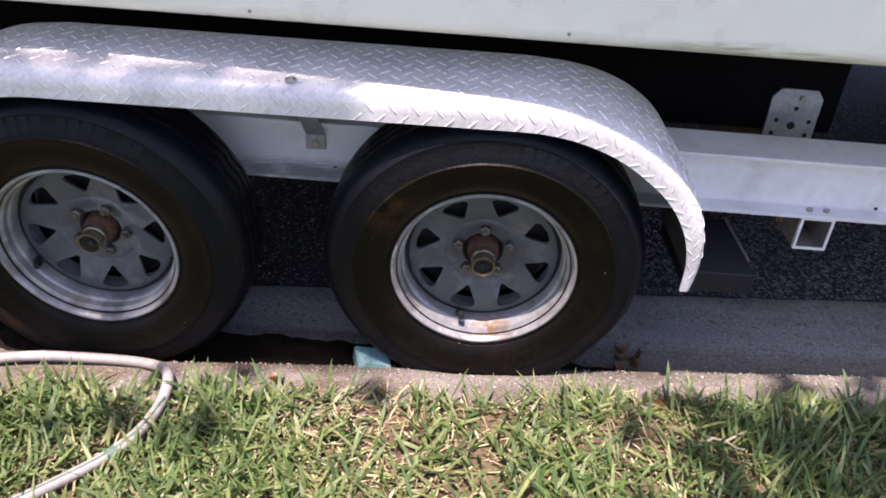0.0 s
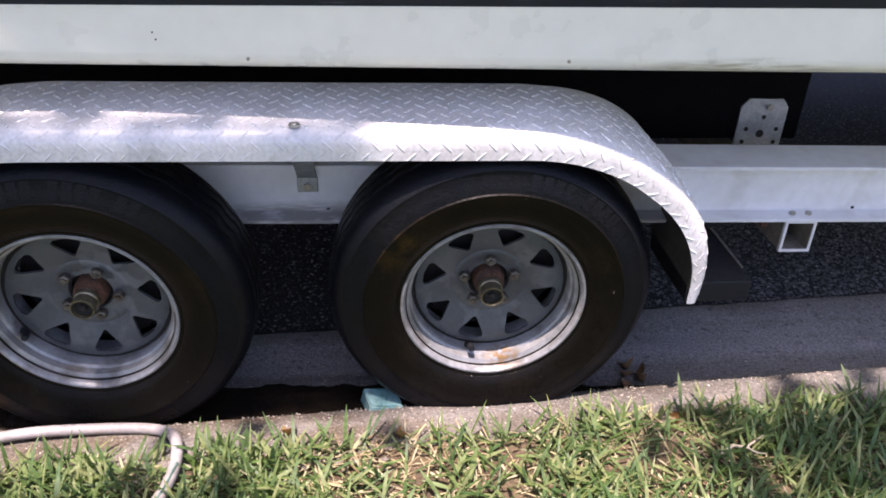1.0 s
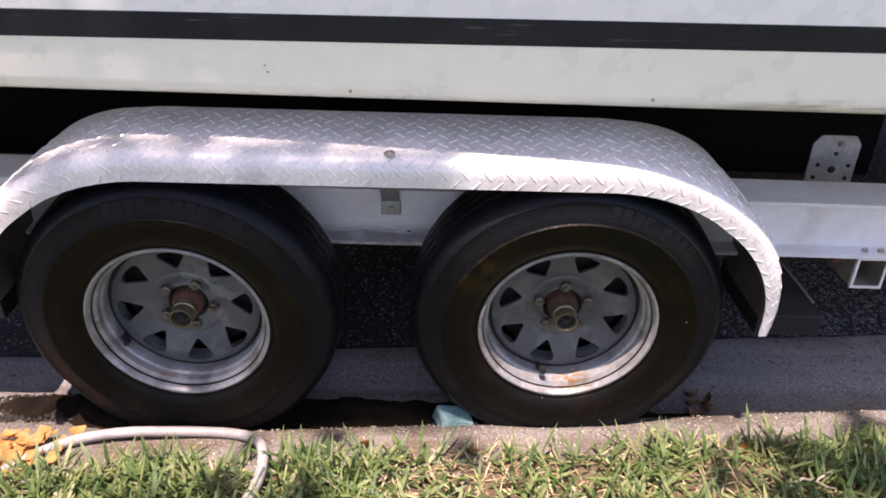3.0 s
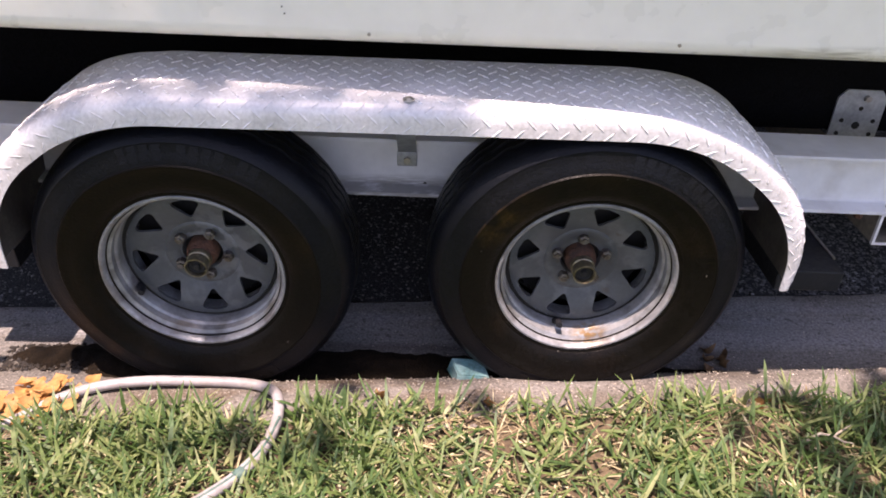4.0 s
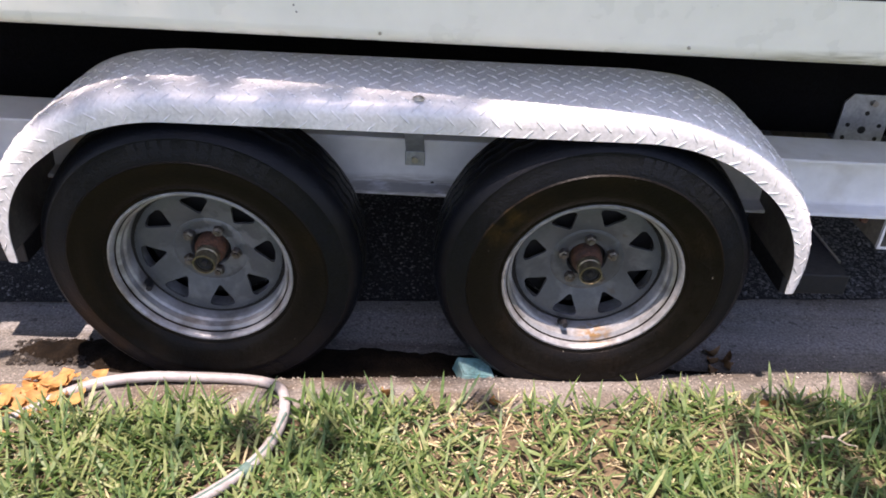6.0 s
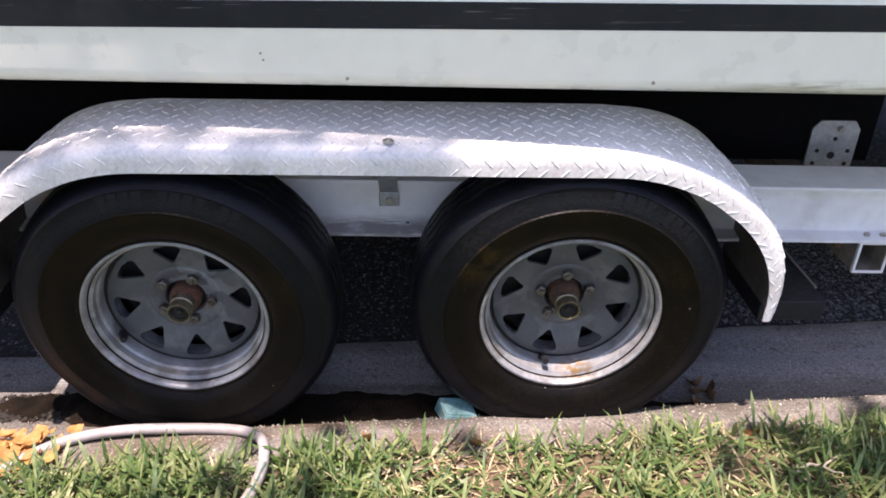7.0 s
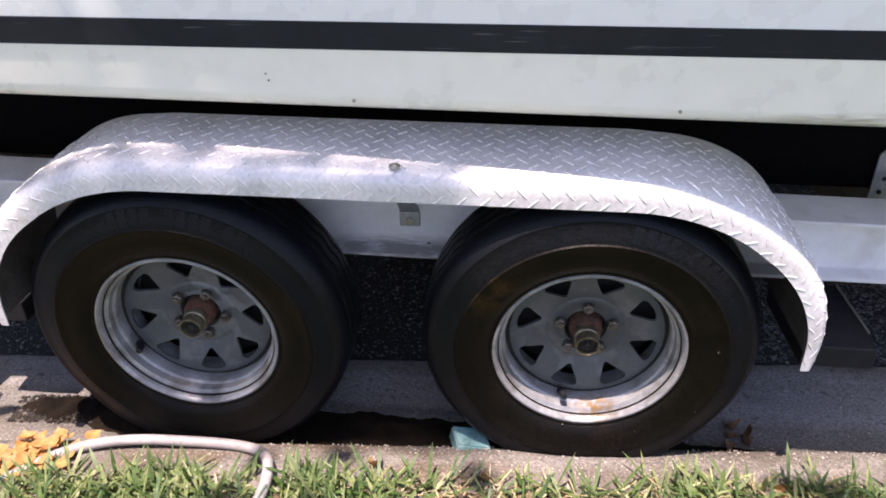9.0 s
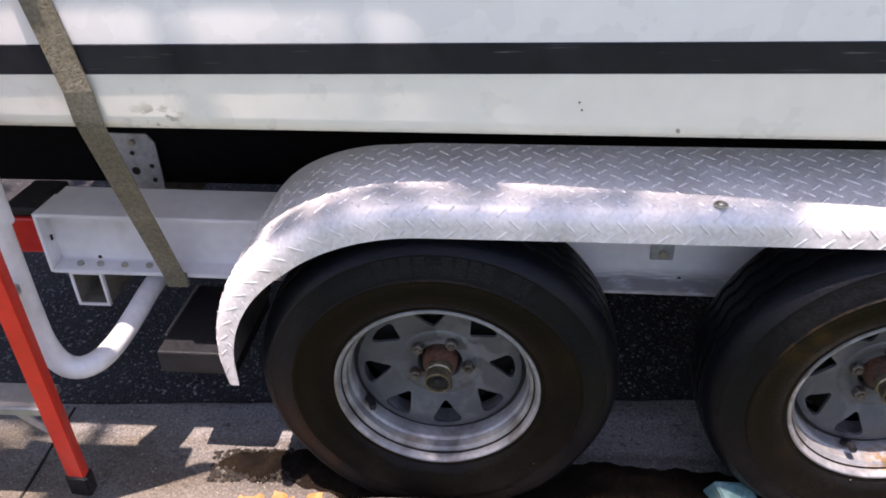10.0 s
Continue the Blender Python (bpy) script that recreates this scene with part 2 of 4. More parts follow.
M_CROWN = island_mat("tree_leaf", [(0.04, 0.09, 0.02), (0.06, 0.12, 0.03), (0.08, 0.14, 0.03)], 0.5, 0.35)

overlay(M_RIM, (0.095, 0.080, 0.070), None, 0.50, 0.66, 18, 0.6)
overlay(M_RIM, (0.36, 0.37, 0.38), None, 0.64, 0.70, 24, 0.5)
overlay(M_RIM, (0.16, 0.10, 0.05), None, 0.66, 0.74, 30, 0.5)
overlay(M_DISC, (0.20, 0.21, 0.225), (-0.80, 0.07, 0.345), 0.46, 0.52, 22, 0.75, (1, 1, 1), 0.12)
overlay(M_DISC, (0.165, 0.172, 0.182), None, 0.55, 0.64, 18, 0.4)
for hub_x in (0.0, -0.836):
    overlay(M_DISC, (0.035, 0.028, 0.022), (hub_x, 0.07, 0.325), 0.36, 0.62, 24, 0.65, (1, 1, 1), 0.085)
overlay(M_DISC, (0.075, 0.055, 0.035), None, 0.66, 0.74, 26, 0.5)
overlay(M_RIM, (0.24, 0.13, 0.035), (0.03, 0.03, 0.168), 0.42, 0.55, 70, 0.9, (1, 1, 1), 0.05)
overlay(M_WALL, (0.034, 0.020, 0.006), (-0.20, -0.012, 0.49), 0.40, 0.62, 28, 0.8, (1, 1, 1), 0.085)
overlay(M_WALL, (0.0120, 0.0074, 0.0038), None, 0.50, 0.70, 6, 0.8)
overlay(M_CREAM, (0.22, 0.20, 0.14), (0.45, 0.03, 0.806), 0.44, 0.60, 70, 0.8, (0.11, 1, 1), 0.026)
overlay(M_CREAM, (0.30, 0.27, 0.19), (-1.27, 0.03, 0.852), 0.52, 0.60, 60, 0.8, (0.6, 1, 1), 0.035)
overlay(M_WALL, (0.20, 0.18, 0.15), None, 0.74, 0.77, 75, 0.9)
overlay(M_RUBBER, (0.12, 0.11, 0.10), None, 0.74, 0.77, 60, 0.7)
overlay(M_CREAM, (0.36, 0.32, 0.22), (-0.4, 0.03, 0.80), 0.42, 0.75, 12, 0.5, (0.012, 1, 1), 0.03)
overlay(M_STRIPE, (0.22, 0.22, 0.23), None, 0.66, 0.74, 40, 0.45, (0.2, 1, 5))
# wet gutter stain round the tyres, with shade painted into the same dark band
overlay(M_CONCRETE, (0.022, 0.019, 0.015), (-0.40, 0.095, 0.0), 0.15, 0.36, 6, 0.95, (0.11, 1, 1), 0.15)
overlay(M_CONCRETE, (0.07, 0.055, 0.040), None, 0.52, 0.72, 11, 0.6, (0.4, 1, 1))
# pale bluish band on the pan makes up for sky light the boat blocks
overlay(M_CONCRETE, (0.25, 0.25, 0.262), (0.3, 0.245, 0.0), 0.30, 0.60, 14, 0.75, (0.02, 1, 1), 0.17)
overlay(M_CONCRETE, (0.095, 0.080, 0.052), (-1.75, 0.10, 0.0), 0.25, 0.55, 9, 0.6, (0.6, 1, 1), 0.32)
overlay(M_CONCRETE, (0.04, 0.036, 0.034), None, 0.60, 0.68, 60, 0.6)
overlay(M_CONCRETE, (0.105, 0.076, 0.050), (-0.55, -0.07, 0.05), 0.42, 0.58, 16, 0.75, (0.30, 1, 1), 0.25)
overlay(M_CONCRETE, (0.32, 0.285, 0.25), None, 0.60, 0.72, 120, 0.4)
overlay(M_ASPHALT, (0.14, 0.14, 0.145), None, 0.62, 0.69, 110, 0.75)
overlay(M_PAINT, (0.20, 0.18, 0.15), (-0.42, 0.25, 0.400), 0.30, 0.52, 26, 0.7, (0.9, 1, 9), 0.30)
overlay(M_PAINT, (0.36, 0.33, 0.28), None, 0.60, 0.74, 9, 0.35)
overlay(M_PLATE, (0.40, 0.38, 0.36), None, 0.50, 0.75, 7, 0.5)


# ---- building ----
def part(name, bm, material, parent=None, label="", smooth=False):
    me = bpy.data.meshes.new(name)
    bm.to_mesh(me)
    bm.free()
    me.materials.append(material)
    if smooth:
        me.shade_smooth()
        me.set_sharp_from_angle(angle=radians(35))
    ob = new(name, me)
    ob.parent = parent
    return tagged(ob, label) if label else ob


def thing(name, label, category, place=(0, 0, 0), group=""):
    ob = new(name)
    ob.empty_display_size = 0.1
    return tagged(ob, label, category, group)


def lean(bm, k=0.014):
    """The trailer stands nose down: its left end is a little higher."""
    for v in bm.verts:
        v.co.z -= k * (v.co.x - 0.3)
    return bm


def box(x0, x1, y0, y1, z0, z1, bevel=0.0, segments=2):
    bm = bmesh.new()
    bmesh.ops.create_cube(bm, size=1)
    for v in bm.verts:
        v.co = Vector(((x0 + x1) / 2 + v.co.x * (x1 - x0), (y0 + y1) / 2 + v.co.y * (y1 - y0), (z0 + z1) / 2 + v.co.z * (z1 - z0)))
    if bevel:
        bmesh.ops.bevel(bm, geom=list(bm.edges), offset=bevel, segments=segments, affect="EDGES", profile=0.5)
    return bm


def loft(rings, closed=True, caps=True):
    """Skin over rows of points; closed: each row is a loop."""
    bm = bmesh.new()
    rows = [[bm.verts.new(p) for p in ring] for ring in rings]
    for a, b in zip(rows, rows[1:]):
        n = len(a)
        for i in range(n if closed else n - 1):
            j = (i + 1) % n
            bm.faces.new((a[i], a[j], b[j], b[i]))
    if caps and closed:
        bm.faces.new(rows[0][::-1])
        bm.faces.new(rows[-1])
    bmesh.ops.recalc_face_normals(bm, faces=bm.faces)
    return bm


def revolve(profile, cx, cz, n=96, a0=0.0):
    """Profile rows of (radius, y) turned round the axis along y through (cx, cz)."""
    bm = bmesh.new()
    rows = []
    for k in range(n):
        a = a0 + 2 * math.pi * k / n
        rows.append([bm.verts.new((cx + r * math.sin(a), y, cz + r * math.cos(a))) for r, y in profile])
    for k in range(n):
        a, b = rows[k], rows[(k + 1) % n]
        for i in range(len(profile) - 1):
            bm.faces.new((a[i], a[i + 1], b[i + 1], b[i]))
    bmesh.ops.remove_doubles(bm, verts=bm.verts, dist=1e-6)
    bmesh.ops.recalc_face_normals(bm, faces=bm.faces)
    return bm


def tube(points, radius, n=12, smooth_steps=0):
    """A round tube along points; radius may be a number or a row of them."""
    pts = [Vector(p) for p in points]
    for _ in range(smooth_steps):
        fine = [pts[0]]
        for a, b in zip(pts, pts[1:]):
            fine += [a.lerp(b, 0.25), a.lerp(b, 0.75)]
        pts = fine + [pts[-1]]
    rings, up = [], Vector((0.13, 0.21, 1)).normalized()
    for i, p in enumerate(pts):
        d = (pts[min(i + 1, len(pts) - 1)] - pts[max(i - 1, 0)]).normalized()
        side = d.cross(up)
        if side.length < 1e-3:
            side = d.cross(Vector((1, 0, 0)))
        side.normalize()
        up = side.cross(d).normalized()
        r = radius if isinstance(radius, float) else radius[min(i, len(radius) - 1)]
        rings.append([p + side * (r * math.cos(2 * math.pi * k / n)) + up * (r * math.sin(2 * math.pi * k / n)) for k in range(n)])
    return loft(rings)


def extrude_x(profile, x0, x1):
    """A closed outline of (y, z) drawn from x0 to x1."""
    return loft([[(x0, y, z) for y, z in profile], [(x1, y, z) for y, z in profile]])


def prism_y(outline, y0, y1, bevel=0.0):
    """A closed outline of (x, z) drawn from y0 to y1."""
    bm = loft([[(x, y0, z) for x, z in outline], [(x, y1, z) for x, z in outline]])
    if bevel:
        bmesh.ops.bevel(bm, geom=list(bm.edges), offset=bevel, segments=2, affect="EDGES", profile=0.5)
    return bm


def hexagon(r, cx, cz, turn=0.0, n=6):
    return [(cx + r * math.sin(turn + 2 * math.pi * k / n), cz + r * math.cos(turn + 2 * math.pi * k / n)) for k in range(n)]


# ---- ground: the kerb runs 3.1 degrees off the trailer ----
KERB = radians(3.1)


def ground(u, v):
    return u * math.cos(KERB) - v * math.sin(KERB), u * math.sin(KERB) + v * math.cos(KERB)


def level(v):
    """Height of the ground across the road: lawn, rolled kerb, gutter pan, asphalt."""
    rows = [(-900, 0.06), (-0.16, 0.058), (-0.10, 0.056), (-0.03, 0.050), (0.012, 0.041), (0.028, 0.032), (0.040, 0.012), (0.050, 0.002), (0.08, 0.0), (0.36, 0.012), (0.365, 0.004), (900, 0.004)]
    return float(np.interp(v, [r[0] for r in rows], [r[1] for r in rows]))


def strip(name, vs, us, material, rough=0.0, kind="structure", label=""):
    bm = bmesh.new()
    grid = []
    for u in us:
        row = []
        for v in vs:
            x, y = ground(u, v)
            dz = rough * noise.noise(Vector((x * 9, y * 9, 3.0))) + 0.5 * rough * noise.noise(Vector((x * 31, y * 31, 7.0)))
            row.append(bm.verts.new((x, y, level(v) + dz)))
        grid.append(row)
    for a, b in zip(grid, grid[1:]):
        for i in range(len(vs) - 1):
            bm.faces.new((a[i], b[i], b[i + 1], a[i + 1]))
    bmesh.ops.recalc_face_normals(bm, faces=bm.faces)
    ob = part(name, bm, material, smooth=True)
    return tagged(ob, label, "", "", kind)


near = [-600, -60, -12, -5] + [(-3.2 + 0.02 * i) for i in range(301)] + [5, 12, 60, 600]
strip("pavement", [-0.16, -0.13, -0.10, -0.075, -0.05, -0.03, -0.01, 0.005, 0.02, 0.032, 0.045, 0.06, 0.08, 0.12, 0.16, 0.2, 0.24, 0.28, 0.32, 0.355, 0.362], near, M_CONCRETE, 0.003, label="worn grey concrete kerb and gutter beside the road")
strip("road", [0.36, 0.366, 0.4, 0.5, 0.7, 1.0, 1.5, 2.5, 5, 9.0], near[::4] + [600], M_ASPHALT, 0.002, label="rough dark asphalt road with pale stone chips")
strip("lawn", [-600, -60, -12, -4, -2.2, -1.4], near[::2] + [600], M_LAWN, 0.010, label="patchy green lawn")
KERB_EDGE = [-1.4, -1.0, -0.8, -0.6, -0.45, -0.35, -0.25, -0.18, -0.13]
for us in ([-600, -60, -12, -5, -3.2, -2.36], [1.64, 2.8, 5, 12, 60, 600]):
    strip("lawn", KERB_EDGE, us, M_LAWN, 0.010, label="patchy green lawn at the kerb")
strip("ground", KERB_EDGE, [-2.36 + 0.04 * i for i in range(101)], M_SOIL, 0.010, label="bare brown soil under the thin lawn")
strip("far_ground", [9.0, 12, 60, 600], [-600, -60, 0, 60, 600], M_LAWN, 0.0, label="green lawn across the road")


# the kerb's open joint
joint_way = [ground(-1.755, -0.155 + 0.02 * i) for i in range(26)]
tagged(part("trim", tube([(x, y, level(-0.155 + 0.02 * i)) for i, (x, y) in enumerate(joint_way)], 0.0035, 6), M_DARK), "dark open joint across the concrete kerb", "", "", "structure")

# unseen plain wall, added on the far side of the road to block low sky light under the trailer
tagged(part("wall_north", box(-60, 60, 9.6, 9.9, 0.0, 3.2), M_FARWALL), "unseen plain wall added across the road to block low sky", "", "", "structure")


# ---- the boat ----
boat = thing("boat", "white motor boat hull with a dark charcoal stripe, on its trailer", "boat")
SIDE = [(0.060, 0.7975), (0.040, 0.805), (0.031, 0.816), (0.029, 0.83), (0.025, 0.87), (0.020, 0.915), (0.0185, 0.925), (0.0135, 0.97), (0.012, 0.98), (0.008, 1.06), (0.002, 1.14), (-0.026, 1.22), (-0.060, 1.30), (-0.092, 1.37)]
XS = [-2.4 + 0.2 * i for i in range(38)]


def bow(bm):
    """Draws the sides together towards the bow."""
    for v in bm.verts:
        if v.co.x > 2.0:
            v.co.y = 1.25 + (v.co.y - 1.25) * (1 - 0.92 * ((v.co.x - 2.0) / 3.0) ** 2)
    return bm


def hull_strip(rows, proud=0.0):
    def up(x, z):
        k = float(np.interp(z, [0.83, 0.92, 1.0, 1.3], [0.0175, 0.0045, 0.0045, 0.012]))
        return z - k * (x - 0.3)

    def out(x, z):
        return max(0.0, z - 1.14) / 0.22 * 0.10 * min(0.6, max(-0.6, x + 0.3))

    return bow(loft([[(x, y - proud - out(x, z), up(x, z)) for y, z in rows] for x in XS], closed=False))


part("hull_bottom", bow(lean(loft([[(x, 0.058, 0.7975), (x, 0.3, 0.750), (x, 0.7, 0.640), (x, 1.25, 0.475), (x, 1.8, 0.640), (x, 2.45, 0.792), (x, 2.47, 0.85)] for x in XS], closed=False), 0.0175)), M_CREAM, boat, "white hull bottom")
part("lower_side", hull_strip(SIDE[:6] + [(0.0195, 0.920)]), M_CREAM, boat, "cream lower hull side with mildew stains", True)
part("upper_side", hull_strip([(0.0195, 0.920)] + SIDE[6:]), M_HULL, boat, "glossy white upper hull side", True)
part("stripe", hull_strip([(0.0195, 0.9215), (0.0178, 0.9225), (0.0125, 0.9685), (0.0135, 0.970)], proud=0.0008), M_STRIPE, boat, "scratched charcoal stripe")
part("rub_rail", bow(lean(tube([(-2.4, -0.037, 1.375), (-0.9, -0.037, 1.375)] + [(0.3 + 0.3 * i, -0.157, 1.375) for i in range(16)], 0.026), 0.012)), M_STEP, boat, "black rubber rub rail", True)
part("deck", bow(lean(loft([[(x, -0.092 - 0.1 * min(0.6, max(-0.6, x + 0.3)), 1.385), (x, 0.1, 1.42), (x, 1.25, 1.46), (x, 2.4, 1.42), (x, 2.55, 1.39), (x, 2.47, 0.85)] for x in XS], closed=False))), M_HULL, boat)
part("transom", lean(loft([[(x, 0.058, 0.79), (x, 1.25, 0.475), (x, 2.45, 0.79), (x, 2.47, 0.9), (x, 2.50, 1.39), (x, 1.25, 1.45), (x, 0.0, 1.38), (x, 0.02, 0.9)] for x in (-2.43, -2.401)])), M_HULL, boat)
for x, z in ((-0.602, 0.880), (-0.598, 0.868)):
    part("chip", box(x - 0.0014, x + 0.0014, 0.0222, 0.0250, z - 0.0012, z + 0.0012, 0.0006), M_DARK, boat, "small dark chip in the gelcoat")
for x in (0.115, -0.45):
    part("screw", lean(prism_y(hexagon(0.0032, x, 0.822, 0, 8), 0.027, 0.032)), M_BOLT, boat)

# ---- the trailer ----
trailer = thing("boat_trailer", "white tandem-axle boat trailer with tread-plate fender parked at the kerb", "trailer")
RAIL = [(0.230, 0.378), (0.330, 0.378), (0.330, 0.386), (0.286, 0.391), (0.286, 0.510), (0.365, 0.514), (0.365, 0.522), (0.230, 0.522), (0.230, 0.514), (0.274, 0.510), (0.274, 0.391), (0.230, 0.386)]
bm = lean(extrude_x(RAIL, -1.688, 4.2), 0.0225)
bmesh.ops.bevel(bm, geom=[e for e in bm.edges if abs((e.verts[0].co - e.verts[1].co).x) > 1], offset=0.002, segments=2, affect="EDGES")
rail = part("frame_rail", bm, M_PAINT, trailer, "white painted steel I-beam rail", True)
part("end_plate", lean(box(-1.696, -1.689, 0.232, 0.328, 0.379, 0.521, 0.002), 0.0225), M_PAINT, rail)


def frame_hole(x, z, r=0.0045):
    part("bolt_hole", lean(prism_y(hexagon(r, x, z, 0, 10), 0.2725, 0.2765), 0.0225), M_DARK, rail)


for x, z in ((-0.349, 0.3925), (0.929, 0.396), (-1.60, 0.396), (-1.25, 0.40), (2.1, 0.396)):
    frame_hole(x, z)
part("bolt_hole", lean(box(-1.6875, -1.6845, 0.255, 0.262, 0.444, 0.458, 0.002), 0.0225), M_DARK, rail)


def flange_bolt(x, y=0.252):
    bm = bmesh.new()
    bmesh.ops.create_cone(bm, cap_ends=True, segments=6, radius1=0.0075, radius2=0.0070, depth=0.007, matrix=Matrix.Translation((x, y, 0.3925)))
    part("flange_bolt", lean(bm, 0.0225), M_BOLT, rail)


for x in (0.765, 0.805, -1.635, -1.59, -1.535, -1.48):
    flange_bolt(x)


bm = bmesh.new()
bmesh.ops.create_cone(bm, cap_ends=True, segments=6, radius1=0.010, radius2=0.010, depth=0.024, matrix=Matrix.Translation((0.705, 0.262, 0.366)))
part("flange_nut", lean(bm, 0.0225), M_RUST, rail, "rusty bolt end under the flange")


def square_tube(name, x0, x1, z0, z1, y0, y1, wall=0.005):
    outer = [(x0, z0), (x1, z0), (x1, z1), (x0, z1)]
    inner = [(x0 + wall, z0 + wall), (x1 - wall, z0 + wall), (x1 - wall, z1 - wall), (x0 + wall, z1 - wall)]
    rings = [[(x, y1, z) for x, z in outer], [(x, y0, z) for x, z in outer], [(x, y0, z) for x, z in inner], [(x, y1, z) for x, z in inner]]
    # the tube carries the shaded colour, its end ring below the plain white
    t = part(name, lean(loft(rings, True, False), 0.0225), M_TUBE, trailer, "open-ended square steel tube, coloured dark for shade")
    lip = [[(x, y0 + 0.006, z) for x, z in outer], [(x, y0 - 0.003, z) for x, z in outer], [(x, y0 - 0.003, z) for x, z in inner], [(x, y0 + 0.03, z) for x, z in inner]]
    for ring in (lip[0], lip[1]):
        ring[:] = [(x + (0.002 if x > (x0 + x1) / 2 else -0.002), y, z + (0.002 if z > (z0 + z1) / 2 else -0.002)) for x, y, z in ring]
    for ring in (lip[2], lip[3]):
        ring[:] = [(x + (0.0006 if x > (x0 + x1) / 2 else -0.0006), y, z + (0.0006 if z > (z0 + z1) / 2 else -0.0006)) for x, y, z in ring]
    part("tube_end", lean(loft(lip, True, False), 0.0225), M_PAINT, t, "white painted tube end")
    return t


square_tube("crossmember", 0.751, 0.826, 0.292, 0.374, 0.243, 2.2)
square_tube("crossmember", -1.660, -1.590, 0.290, 0.374, 0.243, 2.2)


# fender: an arch over both wheels, swept from a bent section
ARCH_LENGTH = 2 * (0.073 + 0.570) + 0.892


def arch(s):
    """Outer line of the fender for s from 0 (right tip) to 1 (left tip): place, and the outward normal, in x and z."""
    a, b, cr, cl, base, foot, top = 0.400, 0.322, 0.047, -0.845, 0.400, 0.327, 0.722
    leg, quarter, flat = base - foot, 0.570, cr - cl
    d = s * ARCH_LENGTH
    if d < leg:
        return cr + a - 0.010 * (1 - d / leg) ** 2, foot + d, 1.0, 0.0
    if d > ARCH_LENGTH - leg:
        k = ARCH_LENGTH - d
        return cl - a + 0.010 * (1 - k / leg) ** 2, foot + k, -1.0, 0.0
    if d < leg + quarter:
        t = (d - leg) / quarter * math.pi / 2
        return cr + a * math.cos(t), base + b * math.sin(t), math.cos(t), math.sin(t)
    if d > leg + quarter + flat:
        t = math.pi / 2 + (d - leg - quarter - flat) / quarter * math.pi / 2
        return cl + a * math.cos(t), base + b * math.sin(t), math.cos(t), math.sin(t)
    return cr - (d - leg - quarter), top, 0.0, 1.0


SECTION = [(0.205, 0.0), (0.15, -0.001), (0.08, -0.003), (0.02, -0.0062), (0.004, -0.0076), (-0.010, -0.0108), (-0.0205, -0.0170), (-0.0275, -0.0255), (-0.0305, -0.0355), (-0.031, -0.047), (-0.031, -0.0665)]
THICK = 0.003


def skirt(s):
    """The skirt narrows towards both tips."""
    e = min(s, 1 - s)
    return 0.46 + 0.54 * min(1.0, e / 0.16) ** 0.7


def fender_point(s, y, drop, inward=0.0):
    x, z, nx, nz = arch(s)
    k = drop * skirt(s) - inward
    return (x + nx * k, y, z + nz * k)


def depth_at(s, y):
    """Towards both tips the plate reaches back to the rail."""
    e = min(s, 1 - s)
    return y + (0.085 * min(1.0, max(0.0, (0.27 - e) / 0.12)) if y > 0.2 else 0.0)


fender_bm = bmesh.new()
outer_rows, inner_rows = [], []
STEPS = 120
for i in range(STEPS + 1):
    s = i / STEPS
    outer_rows.append([fender_bm.verts.new(fender_point(s, depth_at(s, y), d)) for y, d in SECTION])
    inner_rows.append([fender_bm.verts.new(fender_point(s, depth_at(s, y) + THICK * min(1.0, -d / 0.02), d, THICK * (1 - min(1.0, -d / 0.03)))) for y, d in SECTION])
for i in range(STEPS):
    for j in range(len(SECTION) - 1):
        fender_bm.faces.new((outer_rows[i][j], outer_rows[i + 1][j], outer_rows[i + 1][j + 1], outer_rows[i][j + 1]))
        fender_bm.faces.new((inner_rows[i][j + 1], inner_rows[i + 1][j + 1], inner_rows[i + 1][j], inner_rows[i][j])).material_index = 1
    for j in (0, len(SECTION) - 1):
        fender_bm.faces.new((outer_rows[i][j], inner_rows[i][j], inner_rows[i + 1][j], outer_rows[i + 1][j]))
for row in (0, STEPS):
    for j in range(len(SECTION) - 1):
        fender_bm.faces.new((outer_rows[row][j], outer_rows[row][j + 1], inner_rows[row][j + 1], inner_rows[row][j]))
bmesh.ops.recalc_face_normals(fender_bm, faces=fender_bm.faces)
fender = part("fender", lean(fender_bm), M_PLATE, trailer, "dull aluminium tread-plate tandem fender", True)
# the inner faces take the darkened colour that stands for shade
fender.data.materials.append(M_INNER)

# raised tread of the plate, laid over the fender's section; top lugs are coloured paler for glint, skirt lugs like the
# plate
LENGTHS = [0.0]
for (ya, da), (yb, db) in zip(SECTION, SECTION[1:]):
    LENGTHS.append(LENGTHS[-1] + math.hypot(yb - ya, db - da))


def on_section(w):
    return float(np.interp(w, LENGTHS, [p[0] for p in SECTION])), float(np.interp(w, LENGTHS, [p[1] for p in SECTION]))


def on_fender(d, w, lift):
    s = min(0.999, max(0.001, d / ARCH_LENGTH))
    y, drop = on_section(w)
    y2, drop2 = on_section(w + 0.002)
    x, z, nx, nz = arch(s)
    n2 = Vector((-(drop2 - drop), (y2 - y)))
    n2.normalize()
    ny, nn = -abs(n2.x), abs(n2.y)
    k = drop * skirt(s)
    return Vector((x + nx * (k + lift * nn), y + ny * lift, z + nz * (k + lift * nn)))


lug_bm = bmesh.new()
